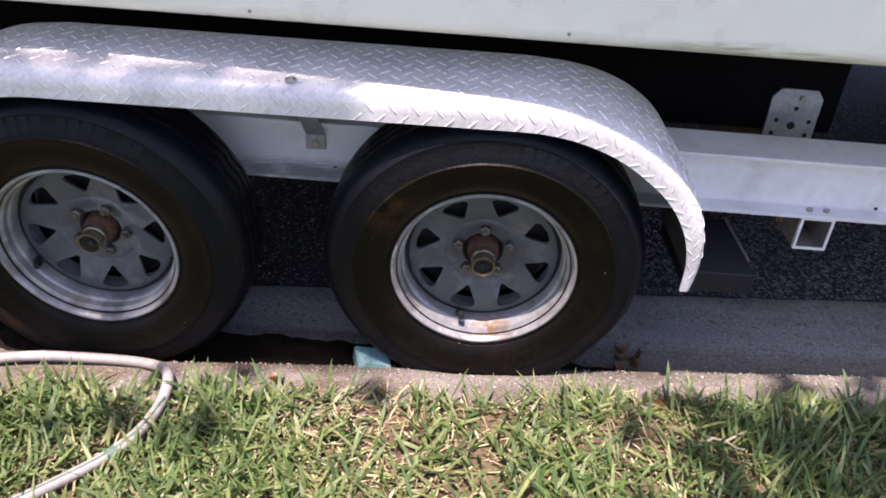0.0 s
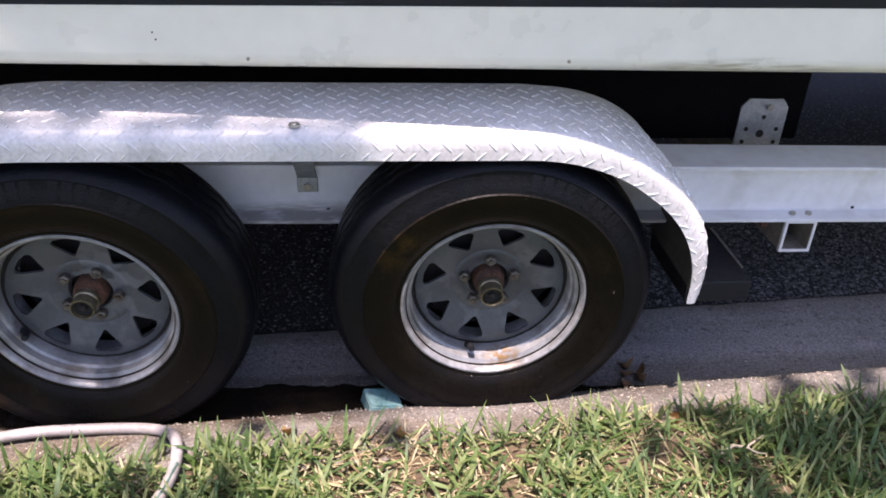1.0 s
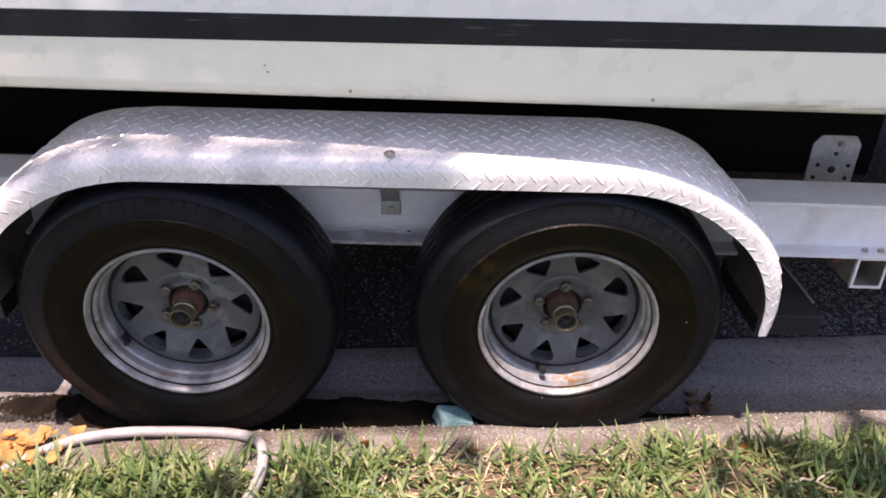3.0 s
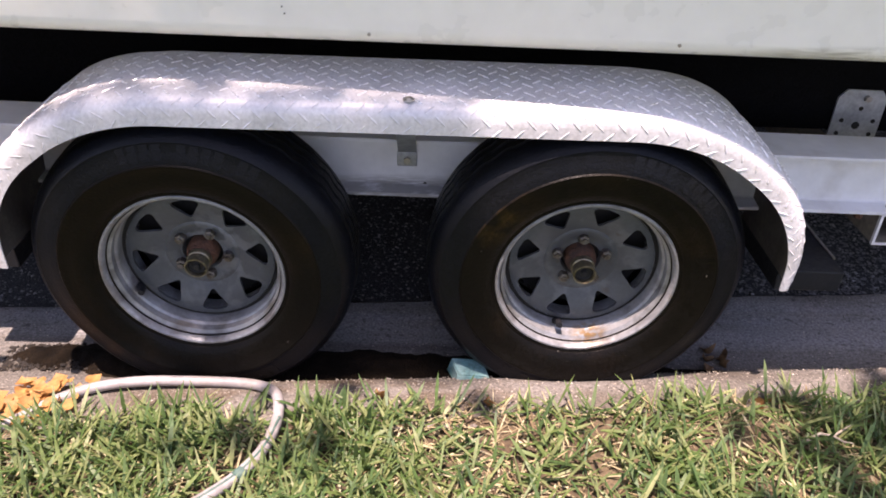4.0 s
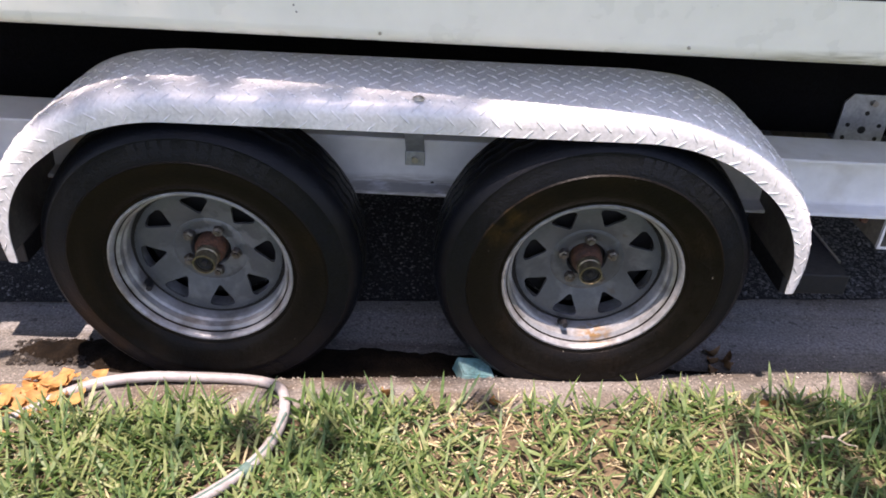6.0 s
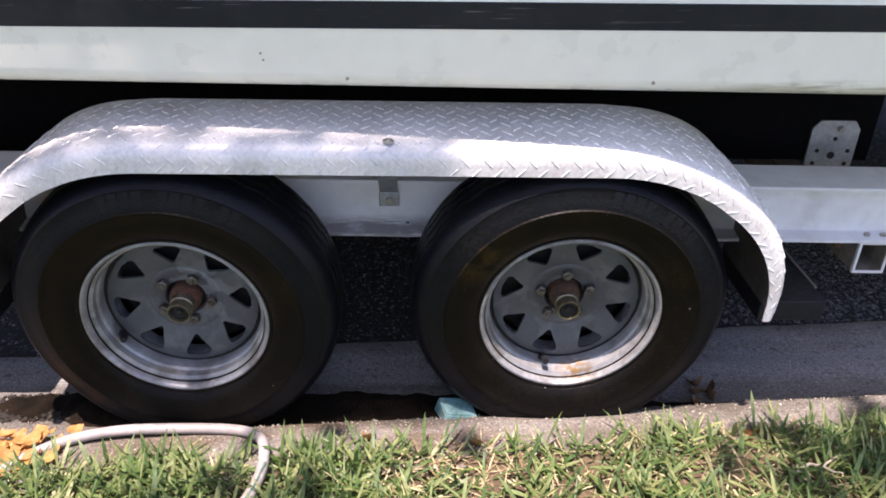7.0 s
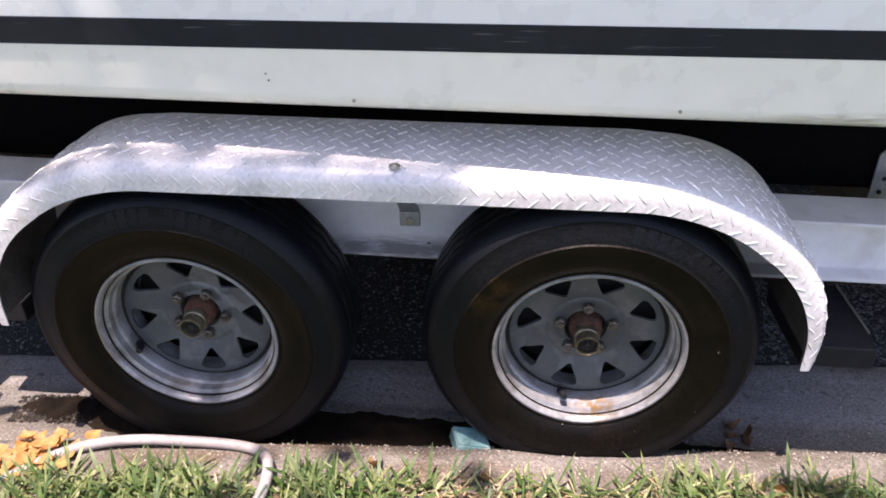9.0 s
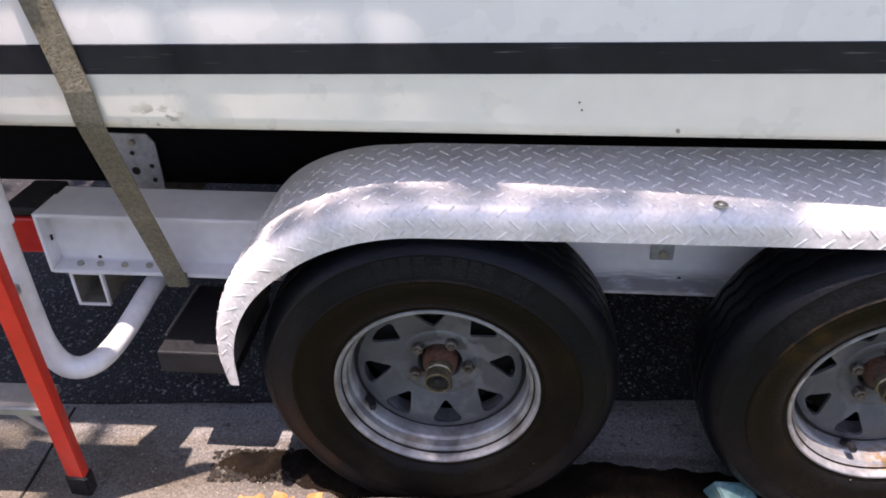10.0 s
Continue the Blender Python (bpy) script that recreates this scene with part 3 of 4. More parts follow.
# the row of lugs that leans down to the right runs along the middle of the skirt
LUG_ROW = (LENGTHS[-1] - 0.0275) % 0.0420
PITCH = 0.0210
for i in range(1, int(ARCH_LENGTH / PITCH)):
    for j in range(int(LENGTHS[-1] / PITCH) + 1):
        if (i + j) % 2:
            continue
        d0, w0 = i * PITCH, LUG_ROW + j * PITCH
        turn = radians(45 if i % 2 else -45)
        if w0 > LENGTHS[-1] + 0.004:
            continue
        c, s_ = math.cos(turn), math.sin(turn)
        half, wide = 0.0155, 0.0026
        base, crest = [], []
        for a, b in ((-half, 0), (-half * 0.5, -wide), (half * 0.5, -wide), (half, 0), (half * 0.5, wide), (half * 0.5 * -1, wide)):
            w = min(LENGTHS[-1] - 0.001, w0 + a * s_ + b * c)
            base.append(lug_bm.verts.new(on_fender(d0 + a * c - b * s_, w, 0.0001)))
        for a in (-half * 0.55, half * 0.55):
            w = min(LENGTHS[-1] - 0.001, w0 + a * s_)
            crest.append(lug_bm.verts.new(on_fender(d0 + a * c, w, 0.0019 if w0 < LENGTHS[-1] - 0.05 else 0.0013)))
        p, q = crest
        for f in ((base[0], base[1], p), (base[1], base[2], q, p), (base[2], base[3], q), (base[3], base[4], q), (base[4], base[5], p, q), (base[5], base[0], p)):
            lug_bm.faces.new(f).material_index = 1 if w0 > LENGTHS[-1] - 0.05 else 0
bmesh.ops.recalc_face_normals(lug_bm, faces=lug_bm.faces)
part("spring_hanger", lean(box(0.300, 0.328, 0.245, 0.262, 0.27, 0.379, 0.003)), M_RUST, trailer, "rusty spring hanger")
tread_pattern = tagged(part("tread_pattern", lean(lug_bm), M_LUG_GLINT, fender, "raised diamond tread"), kind="stuff")
tread_pattern.data.materials.append(M_PLATE)
bm = bmesh.new()
bmesh.ops.create_uvsphere(bm, u_segments=14, v_segments=8, radius=0.0080, matrix=Matrix.Translation((-0.377, -0.006, 0.7155)) @ Matrix.Diagonal((1, 1, 0.6, 1)))
part("bolt_head", lean(bm), M_BOLT, fender, "", True)
bm = bmesh.new()
bmesh.ops.create_cone(bm, cap_ends=True, segments=20, radius1=0.0112, radius2=0.0105, depth=0.003, matrix=Matrix.Translation((-0.377, -0.006, 0.7155)))
part("washer", lean(bm), M_BOLT, fender)

# bracket from the rail up to the fender
bracket = part("fender_bracket", lean(box(-0.414, -0.368, 0.266, 0.2735, 0.446, 0.482, 0.002)), M_GALV, trailer, "grey galvanised bracket")
part("bracket_arm", lean(extrude_x([(0.266, 0.4825), (0.2735, 0.4825), (0.226, 0.536), (0.060, 0.700), (0.054, 0.693), (0.218, 0.530)], -0.412, -0.370)), M_GALV, bracket)
part("bracket_bolt", lean(prism_y(hexagon(0.0085, -0.391, 0.4625), 0.2585, 0.266)), M_BOLT, bracket)
for x in (-1.10,):
    part("fender_post", lean(box(x - 0.012, x + 0.012, 0.215, 0.231, 0.40, 0.60, 0.003)), M_RUST, trailer, "rusty brown steel fender post")


# steps fore and aft of the fender
def step(x0, x1):
    st = part("step", lean(box(x0, x1, 0.095, 0.345, 0.243, 0.297, 0.004)), M_STEP, trailer, "black plastic step board")
    e = x1 if x1 > 0 else x0
    part("edge_trim", lean(box(e - 0.0035, e + 0.0015, 0.15, 0.34, 0.2968, 0.3005)), M_BOLT, st, "thin bright edge")


step(0.462, 0.615)
step(-1.425, -1.262)


# ---- wheels ----
HUB = 0.325
DEEP = 0.013
CAMBER = Matrix.Translation((0, 0.05, HUB)) @ Matrix.Rotation(radians(3.4), 4, "X") @ Matrix.Translation((0, -0.05, -HUB))


def rim_disc(x, phase):
    """The wheel's centre disc with eight rounded windows."""
    bm = bmesh.new()
    r_in, r_out, sector = 0.082, 0.1605, math.pi / 4

    def depth(r):
        return float(np.interp(r, [0.082, 0.095, 0.115, 0.140, 0.155, 0.1605], [0.0790, 0.0730, 0.0660, 0.0590, 0.0575, 0.0630]))

    def at(r, a, push=0.0):
        return (x + r * math.sin(a), depth(r) + push, HUB + r * math.cos(a))

    for k in range(8):
        mid = phase + k * sector
        # window outline, wide end outward
        ring = [(0.0980, 0.0), (0.0985, 0.030), (0.1025, 0.062), (0.112, 0.112), (0.126, 0.175), (0.1345, 0.207), (0.1420, 0.206), (0.1468, 0.160), (0.1488, 0.0)]
        pts = [(r, a) for r, a in ring] + [(r, -a) for r, a in ring[-2:0:-1]]
        h = sector / 2
        half = [(r_in, 0.0), (r_in, h * 0.5), (r_in, h), (0.102, h), (0.122, h), (0.143, h), (r_out, h), (r_out, h * 0.5), (r_out, 0.0)]
        edge = half + [(r, -a) for r, a in half[-2:0:-1]]
        inner = [bm.verts.new(at(r, mid + a)) for r, a in pts]
        back = [bm.verts.new(at(r, mid + a, 0.007)) for r, a in pts]
        outer = [bm.verts.new(at(r, mid + a)) for r, a in edge]
        n = len(pts)
        for i in range(n):
            j = (i + 1) % n
            bm.faces.new((outer[i], outer[j], inner[j], inner[i]))
            bm.faces.new((inner[i], inner[j], back[j], back[i]))
    bmesh.ops.remove_doubles(bm, verts=bm.verts, dist=2e-4)
    bmesh.ops.recalc_face_normals(bm, faces=bm.faces)
    return bm


def settle(me):
    """Leans a wheel's mesh by its camber; the tyre's foot swells a little and lies flat on the gutter."""
    me.transform(CAMBER)
    for v in me.vertices:
        if v.co.z < 0.14:
            v.co.y -= 0.012 * min(1.0, (0.14 - v.co.z) / 0.10) * (1.0 if v.co.y < 0.06 else 0.0)
        v.co.z = max(v.co.z, 0.003)


def swell(r):
    """The tyre's full radius is a little more than its hub height."""
    return 0.273 + (r - 0.273) * 1.283 if r > 0.273 else r


def zigzag(bm, x, n=144):
    """The tread's grooves run in a zigzag."""
    for v in bm.verts:
        if 0.035 < v.co.y < 0.14 and math.hypot(v.co.x - x, v.co.z - HUB) > 0.31:
            k = round(math.atan2(v.co.x - x, v.co.z - HUB) / (2 * math.pi / n))
            v.co.y += 0.0028 if (k // 2) % 2 else -0.0028
    return bm


def wheel(x, lug_turn, window_turn, valve_turn, lettering, label):
    w = new("wheel")
    w.parent = trailer
    tagged(w, label)
    # tyre: two sidewall zones and a grooved tread
    wall = [(0.182, 0.012), (0.190, 0.003), (0.198, -0.003), (0.204, -0.0035), (0.206, -0.006), (0.222, -0.012), (0.244, -0.0165), (0.262, -0.0170), (0.266, -0.0195), (0.2705, -0.0195), (0.273, -0.0165)]
    upper = [(0.273, -0.0165), (0.288, -0.0125), (0.302, -0.0055), (0.306, -0.0060), (0.309, -0.0035), (0.3165, 0.006), (0.3225, 0.018)]
    tread = [(0.3225, 0.018), (0.3255, 0.030), (0.3262, 0.0395), (0.3195, 0.0415), (0.3195, 0.0475), (0.3270, 0.0495), (0.3280, 0.0655), (0.3205, 0.0675), (0.3205, 0.0745), (0.3282, 0.0765), (0.3284, 0.0945), (0.3205, 0.0965), (0.3205, 0.1035), (0.3280, 0.1055), (0.3270, 0.1225), (0.3195, 0.1245), (0.3195, 0.1305), (0.3262, 0.1325), (0.3250, 0.145), (0.315, 0.165), (0.29, 0.182), (0.25, 0.188), (0.20, 0.178), (0.18, 0.165)]
    tyre = part("tyre", zigzag(revolve([(swell(r), y) for r, y in upper + tread[1:]], x, HUB, 144), x), M_RUBBER, w, "black rubber tyre", True)
    part("sidewall", revolve(wall, x, HUB, 128), M_WALL, tyre, "brown dusty lower sidewall", True)
    # raised lettering, too worn to read
    bm = bmesh.new()
    for start, count in lettering:
        for k in range(count):
            if k % 5 == 4:
                continue
            a0 = start + k * 0.078
            loop = []
            for r, a in ((0.279, a0), (0.279, a0 + 0.056), (0.3035, a0 + 0.056), (0.3035, a0)):
                y = float(np.interp(r, [0.273, 0.288, 0.302, 0.309], [-0.0165, -0.0125, -0.0055, -0.0035]))
                loop.append([bm.verts.new((x + swell(r) * math.sin(a), y + d, HUB + swell(r) * math.cos(a))) for d in (-0.0012, 0.001)])
            bm.faces.new([v[0] for v in loop])
            for i in range(4):
                j = (i + 1) % 4
                bm.faces.new((loop[i][0], loop[j][0], loop[j][1], loop[i][1]))
    bmesh.ops.recalc_face_normals(bm, faces=bm.faces)
    tagged(part("raised_lettering", bm, M_RUBBER, tyre, "worn raised lettering bars"), kind="stuff")
    # rim
    barrel = [(0.186, 0.012), (0.193, 0.004), (0.1955, -0.001), (0.1942, -0.0042), (0.1905, -0.0046), (0.1870, -0.0010), (0.1850, 0.006), (0.1838, 0.0155), (0.1790, 0.0185), (0.1762, 0.0200), (0.1750, 0.0360), (0.1715, 0.0390), (0.1700, 0.0420), (0.1697, 0.060), (0.1690, 0.112), (0.1612, 0.112), (0.1604, 0.0630)]
    rim = part("rim", revolve(barrel, x, HUB, 112), M_RIM, w, "galvanised spoked steel rim with rust spots", True)
    part("spoke_disc", rim_disc(x, window_turn), M_DISC, rim, "dull grey disc with eight windows", True)
    hat = [(r, y + DEEP) for r, y in ((0.0822, 0.0662), (0.079, 0.0640), (0.074, 0.0640), (0.068, 0.0655), (0.058, 0.0695), (0.050, 0.0705), (0.0455, 0.0690), (0.0435, 0.0715), (0.0425, 0.086))]
    part("hub_plate", revolve(hat, x, HUB, 72), M_DISC, rim, "", True)
    # flat near-black ring stands for the shade in the groove round the disc
    part("rim_joint", revolve([(0.1696, 0.0668), (0.1600, 0.0668)], x, HUB, 72), M_DARK, rim, "dark ring painted for the shade in the joint round the disc")
    # drum coloured near black for the shade behind the windows
    part("inner_drum", revolve([(0.15, 0.20), (0.15, 0.118), (0.12, 0.112), (0.05, 0.108), (0.034, 0.10)], x, HUB, 48), M_DARK, w, "inside of the wheel, coloured dark for shade", True)
    # hub with its bearing cap
    hub = part("hub", revolve([(0.0345, 0.13), (0.0345, 0.080), (0.033, 0.070), (0.0275, 0.060), (0.0268, 0.056)], x, HUB, 40), M_RUST, w, "rusty iron hub", True)
    part("bearing_cap", revolve([(0.0265, 0.062), (0.0265, 0.046), (0.0255, 0.044), (0.0238, 0.043), (0.0238, 0.026), (0.0250, 0.0245), (0.0252, 0.021), (0.0240, 0.0185), (0.0215, 0.0185), (0.0208, 0.021), (0.0206, 0.030)], x, HUB, 40), M_CAP, hub, "worn metal bearing cap", True)
    part("grease_seal", revolve([(0.0207, 0.029), (0.0165, 0.027), (0.0135, 0.030), (0.0075, 0.030), (0.0062, 0.024), (0.0045, 0.0225), (0.0, 0.0225)], x, HUB, 32), M_DARK, hub, "black rubber grease seal", True)
    for k in range(5):
        a = lug_turn + k * 2 * math.pi / 5
        lx, lz = x + 0.057 * math.sin(a), HUB + 0.057 * math.cos(a)
        part("lug_nut", revolve([(r, y + DEEP) for r, y in ((0.0125, 0.0735), (0.0125, 0.058), (0.0112, 0.055), (0.0070, 0.0535), (0.0068, 0.049), (0.0, 0.048))], lx, lz, 6, a), M_NUT, rim, "tarnished lug nut")
    vx, vz = x + 0.152 * math.sin(valve_turn), HUB + 0.152 * math.cos(valve_turn)
    part("valve_stem", tube([(vx + 0.010 * math.sin(valve_turn), 0.050, vz + 0.010 * math.cos(valve_turn)), (vx, 0.036, vz), (vx - 0.004 * math.sin(valve_turn), 0.018, vz - 0.004 * math.cos(valve_turn))], [0.0095, 0.0085, 0.0068], 10), M_STEP, rim, "black rubber valve", True)
    for ob in w.children_recursive:
        settle(ob.data)
    return w


wheel(0.002, 0.0, radians(15.5), radians(195), [(0.18, 9), (2.9, 11)], "trailer wheel, brown stain on its dusty tyre")
wheel(-0.836, radians(25), radians(-5), radians(242), [(-0.32, 12), (2.6, 9)], "trailer wheel with dusty black tyre")
for x in (0.0, -0.838):
    part("axle", tube([(x, 0.19, HUB - 0.01), (x, 2.2, HUB - 0.01)], 0.035, 14), M_DARK, trailer, "", True)


# the trailer's far side: the same rail, wheels and fender turned about its middle
FAR = Matrix.Translation((-0.419, 1.24, 0)) @ Matrix.Rotation(math.pi, 4, "Z") @ Matrix.Translation((0.419, -1.24, 0))
for ob in [o for o in trailer.children if o.name.split(".")[0] in ("wheel", "fender")]:
    copy_thing(ob, FAR)
part("frame_rail", extrude_x([(2.48 - y, z + 0.012) for y, z in RAIL], -1.70, 4.2), M_PAINT, trailer, "white painted steel I-beam rail")


# ---- bunk with its brackets ----
part("bunk_board", lean(box(-2.35, 0.928, 0.592, 0.632, 0.44, 0.676, 0.004)), M_BLACK, trailer, "black carpeted bunk board")


def bunk_bracket(x):
    o = [(x - 0.066, 0.35), (x + 0.066, 0.35), (x + 0.066, 0.525), (x + 0.048, 0.548), (x - 0.046, 0.548), (x - 0.066, 0.525)]
    up = 0.014 if x > 0 else 0.011
    o = [(a, b + up) for a, b in o]
    p = part("bunk_bracket", lean(prism_y(o, 0.584, 0.590), 0.0225), M_GALV, trailer, "galvanised bunk bracket plate with holes")
    for dx, z, r in ((0.003, 0.497, 0.006), (-0.040, 0.462, 0.006), (0.046, 0.463, 0.006), (0.002, 0.449, 0.0105), (-0.044, 0.425, 0.006), (0.046, 0.425, 0.006)):
        part("hole", lean(prism_y(hexagon(r, x + dx, z + up, 0, 12), 0.582, 0.5845), 0.0225), M_DARK, p)
    part("bolt", lean(prism_y(hexagon(0.009, x + 0.010, 0.527 + up), 0.572, 0.5845), 0.0225), M_BOLT, p)


bunk_bracket(0.815)
bunk_bracket(-1.641)

# ---- guide post at the rear, tail lamp ----
post = part("guide_post", tube([(-1.485, 0.34, 0.378), (-1.490, 0.26, 0.375), (-1.496, 0.16, 0.354), (-1.512, 0.075, 0.331), (-1.540, 0.030, 0.327), (-1.576, 0.018, 0.340), (-1.598, 0.016, 0.390), (-1.600, 0.014, 0.46), (-1.600, 0.012, 0.62), (-1.600, 0.010, 1.3)], 0.0225, 16, 2), M_PVC, trailer, "white bent guide post", True)
part("sleeve", tube([(-1.600, 0.011, 0.665), (-1.600, 0.010, 1.28)], 0.030, 18), M_PVC, post, "white plastic sleeve", True)
lamp = part("tail_lamp", lean(box(-1.800, -1.728, 0.285, 0.40, 0.41, 0.498, 0.006)), M_LENS, trailer, "red tail lamp lens")
part("lamp_housing", lean(box(-1.805, -1.722, 0.29, 0.43, 0.4995, 0.522, 0.006)), M_STEP, lamp, "black lamp housing")

# ---- tie-down strap over the hull ----
strap_rows = [(-1.408, 0.224, 0.405), (-1.411, 0.214, 0.440), (-1.384, 0.021, 0.850), (-1.381, 0.011, 0.905), (-1.392, 0.006, 0.985), (-1.405, 0.001, 1.07), (-1.42, -0.006, 1.15), (-1.44, -0.030, 1.25), (-1.46, -0.075, 1.40)]
W = 0.024
rings = []
for i, p in enumerate(strap_rows):
    a, b = Vector(strap_rows[max(0, i - 1)]), Vector(strap_rows[min(len(strap_rows) - 1, i + 1)])
    d = (b - a).normalized()
    out = Vector((0, -1, 0))
    side = d.cross(out).normalized()
    nrm = side.cross(d).normalized()
    p = Vector(p)
    rings.append([p - side * W - nrm * 0.0016, p + side * W - nrm * 0.0016, p + side * W + nrm * 0.0016, p - side * W + nrm * 0.0016])
strap = thing("tie_down_strap", "dirty olive webbing strap tied from rail over hull", "strap")
part("webbing", loft(rings), M_STRAP, strap)
part("folded_end", box(-1.434, -1.386, 0.2185, 0.2285, 0.398, 0.432, 0.003), M_STRAP, strap, "sewn folded end round the flange")

# ---- stepladder ----
ladder = thing("stepladder", "red and aluminium stepladder standing on the kerb", "ladder")


def bar(name, a, b, w, d, material, parent, label="", bevel=0.003):
    a, b = Vector(a), Vector(b)
    z = (b - a).normalized()
    x = z.cross(Vector((0, 1, 0))).normalized()
    y = z.cross(x)
    rings = [[p + x * sx * w / 2 + y * sy * d / 2 for sx, sy in ((-1, -1), (1, -1), (1, 1), (-1, 1))] for p in (a, b)]
    bm = loft(rings)
    bmesh.ops.bevel(bm, geom=list(bm.edges), offset=bevel, segments=2, affect="EDGES")
    return part(name, bm, material, parent, label)


rail_a = bar("front_rail", (-1.594, -0.030, 0.085), (-1.50, -0.165, 1.25), 0.040, 0.022, M_RED, ladder, "red painted rail")
bar("rubber_foot", (-1.600, -0.022, 0.035), (-1.592, -0.032, 0.098), 0.046, 0.030, M_STEP, rail_a, "black rubber foot")
rail_b = bar("front_rail", (-2.034, -0.030, 0.085), (-1.94, -0.165, 1.25), 0.040, 0.022, M_RED, ladder, "red painted rail")
bar("rubber_foot", (-2.040, -0.022, 0.035), (-2.032, -0.032, 0.098), 0.046, 0.030, M_STEP, rail_b, "black rubber foot")
for z in (0.29, 0.55, 0.81, 1.07):
    k = (z - 0.085) / 1.165
    bar("tread", (-1.612 + 0.094 * k, 0.0 - 0.135 * k, z), (-2.012 + 0.094 * k, 0.0 - 0.135 * k, z), 0.020, 0.075, M_LADDER, ladder, "aluminium step")
for y in (0.0, -0.42):
    bar("rear_rail", (-2.75, y - 0.02, 0.02), (-1.98, y - 0.15, 1.2), 0.022, 0.018, M_LADDER, ladder, "aluminium rear rail")
bar("cross_brace", (-1.615, 0.012, 0.135), (-1.99, 0.03, 0.44), 0.018, 0.006, M_LADDER, ladder, "", 0.001)

# ---- hose ----
HOSE = [(-1.62, -0.52, 0.06), (-1.45, -0.4, 0.063), (-1.3, -0.27, 0.063), (-1.194, -0.175, 0.063), (-1.151, -0.122, 0.063), (-1.085, -0.078, 0.065), (-0.984, -0.052, 0.065), (-0.849, -0.044, 0.059), (-0.755, -0.043, 0.055), (-0.692, -0.062, 0.061), (-0.655, -0.115, 0.085), (-0.643, -0.19, 0.087), (-0.656, -0.272, 0.087), (-0.695, -0.34, 0.085), (-0.755, -0.398, 0.083), (-0.85, -0.48, 0.081), (-0.98, -0.58, 0.079), (-1.12, -0.7, 0.077)]
hose = thing("garden_hose", "grey dirty garden hose looped over kerb and grass", "hose")
part("hose_body", tube(HOSE, 0.0118, 14, 2), M_HOSE, hose, "", True)
part("hose_stripe", tube([(x + 0.0035, y + 0.001, z + 0.0095) for x, y, z in HOSE[11:]], 0.0030, 8, 2), M_TAPE, hose, "faded green stripe", True)
part("tape_wrap", tube([Vector(HOSE[12]).lerp(Vector(HOSE[13]), 0.78), Vector(HOSE[13]).lerp(Vector(HOSE[14]), 0.05)], 0.0132, 14), M_TAPE, hose, "green tape wrap", True)

# ---- wheel chock ----
chock_bm = bmesh.new()
cv = [chock_bm.verts.new(Vector(p) + Vector((0.003, -0.010, -0.004))) for p in ((-0.270, -0.004, 0.030), (-0.192, 0.010, 0.028), (-0.205, 0.085, 0.010), (-0.292, 0.080, 0.010), (-0.266, 0.006, 0.056), (-0.191, 0.014, 0.044), (-0.208, 0.058, 0.062), (-0.282, 0.048, 0.074))]
for f in ((0, 1, 5, 4), (1, 2, 6, 5), (2, 3, 7, 6), (3, 0, 4, 7), (4, 5, 6, 7), (3, 2, 1, 0)):
    chock_bm.faces.new([cv[i] for i in f])
bmesh.ops.recalc_face_normals(chock_bm, faces=chock_bm.faces)
bmesh.ops.bevel(chock_bm, geom=list(chock_bm.edges), offset=0.003, segments=2, affect="EDGES")
tagged(part("wheel_chock", chock_bm, M_TEAL), "chipped teal-painted block wedged against the tyre", "wheel chock")

# ---- litter, lawn ----
rng = random.Random(5)


def leaf_bm(bm, x, y, z, size, turn, tilt, curl, n=6):
    """One curled leaf with a pointed outline."""
    m = Matrix.Translation((x, y, z)) @ Euler((tilt, curl * 0.4, turn)).to_matrix().to_4x4()
    left, mid, right = [], [], []
    for i in range(n + 1):
        t = i / n
        w = size * 0.42 * math.sin(math.pi * min(0.999, max(0.001, t)) ** 0.8)
        lift = curl * size * (t - 0.5) ** 2 * 2
        px = (t - 0.5) * size
        left.append(bm.verts.new(m @ Vector((px, w, lift + abs(curl) * w * 0.5))))
        mid.append(bm.verts.new(m @ Vector((px, 0, lift))))
        right.append(bm.verts.new(m @ Vector((px, -w, lift + abs(curl) * w * 0.5))))
    for i in range(n):
        bm.faces.new((left[i], left[i + 1], mid[i + 1], mid[i]))
        bm.faces.new((mid[i], mid[i + 1], right[i + 1], right[i]))


def floor_at(x, y):
    v = -x * math.sin(KERB) + y * math.cos(KERB)
    return level(v)


def fallen_leaf(x, y, size, material, label, group, up=0.006, curled=0.0):
    bm = bmesh.new()
    leaf_bm(bm, 0, 0, 0, size, rng.uniform(0, 6.3), rng.uniform(-0.25, 0.25) + 0.7 * curled, rng.uniform(0.15, 0.6) + curled, 8)
    low = min(v.co.z for v in bm.verts)
    for v in bm.verts:
        v.co += Vector((x, y, floor_at(x, y) + up - low))
    tagged(part("fallen_leaf", bm, material, None, "", True), label, "leaf", group)


for i in range(60):
    x, y = rng.gauss(-1.195, 0.050), rng.gauss(-0.118, 0.048)
    fallen_leaf(x, y, rng.uniform(0.028, 0.046), M_LEAF, "dry yellow leaf in a heap on the kerb", "yellow leaves", 0.002 + 0.016 * rng.random())
for x, y in ((0.362, 0.115), (0.392, 0.105), (0.375, 0.140), (0.41, 0.12), (0.352, 0.09), (0.43, -0.09), (0.40, -0.10), (0.46, -0.105), (-0.44, -0.09), (-0.20, -0.11)):
    fallen_leaf(x, y, rng.uniform(0.03, 0.05), M_BROWN if y > 0 else M_LEAF, "curled dry leaf beside the kerb", "scattered leaves", 0.002, 0.8)

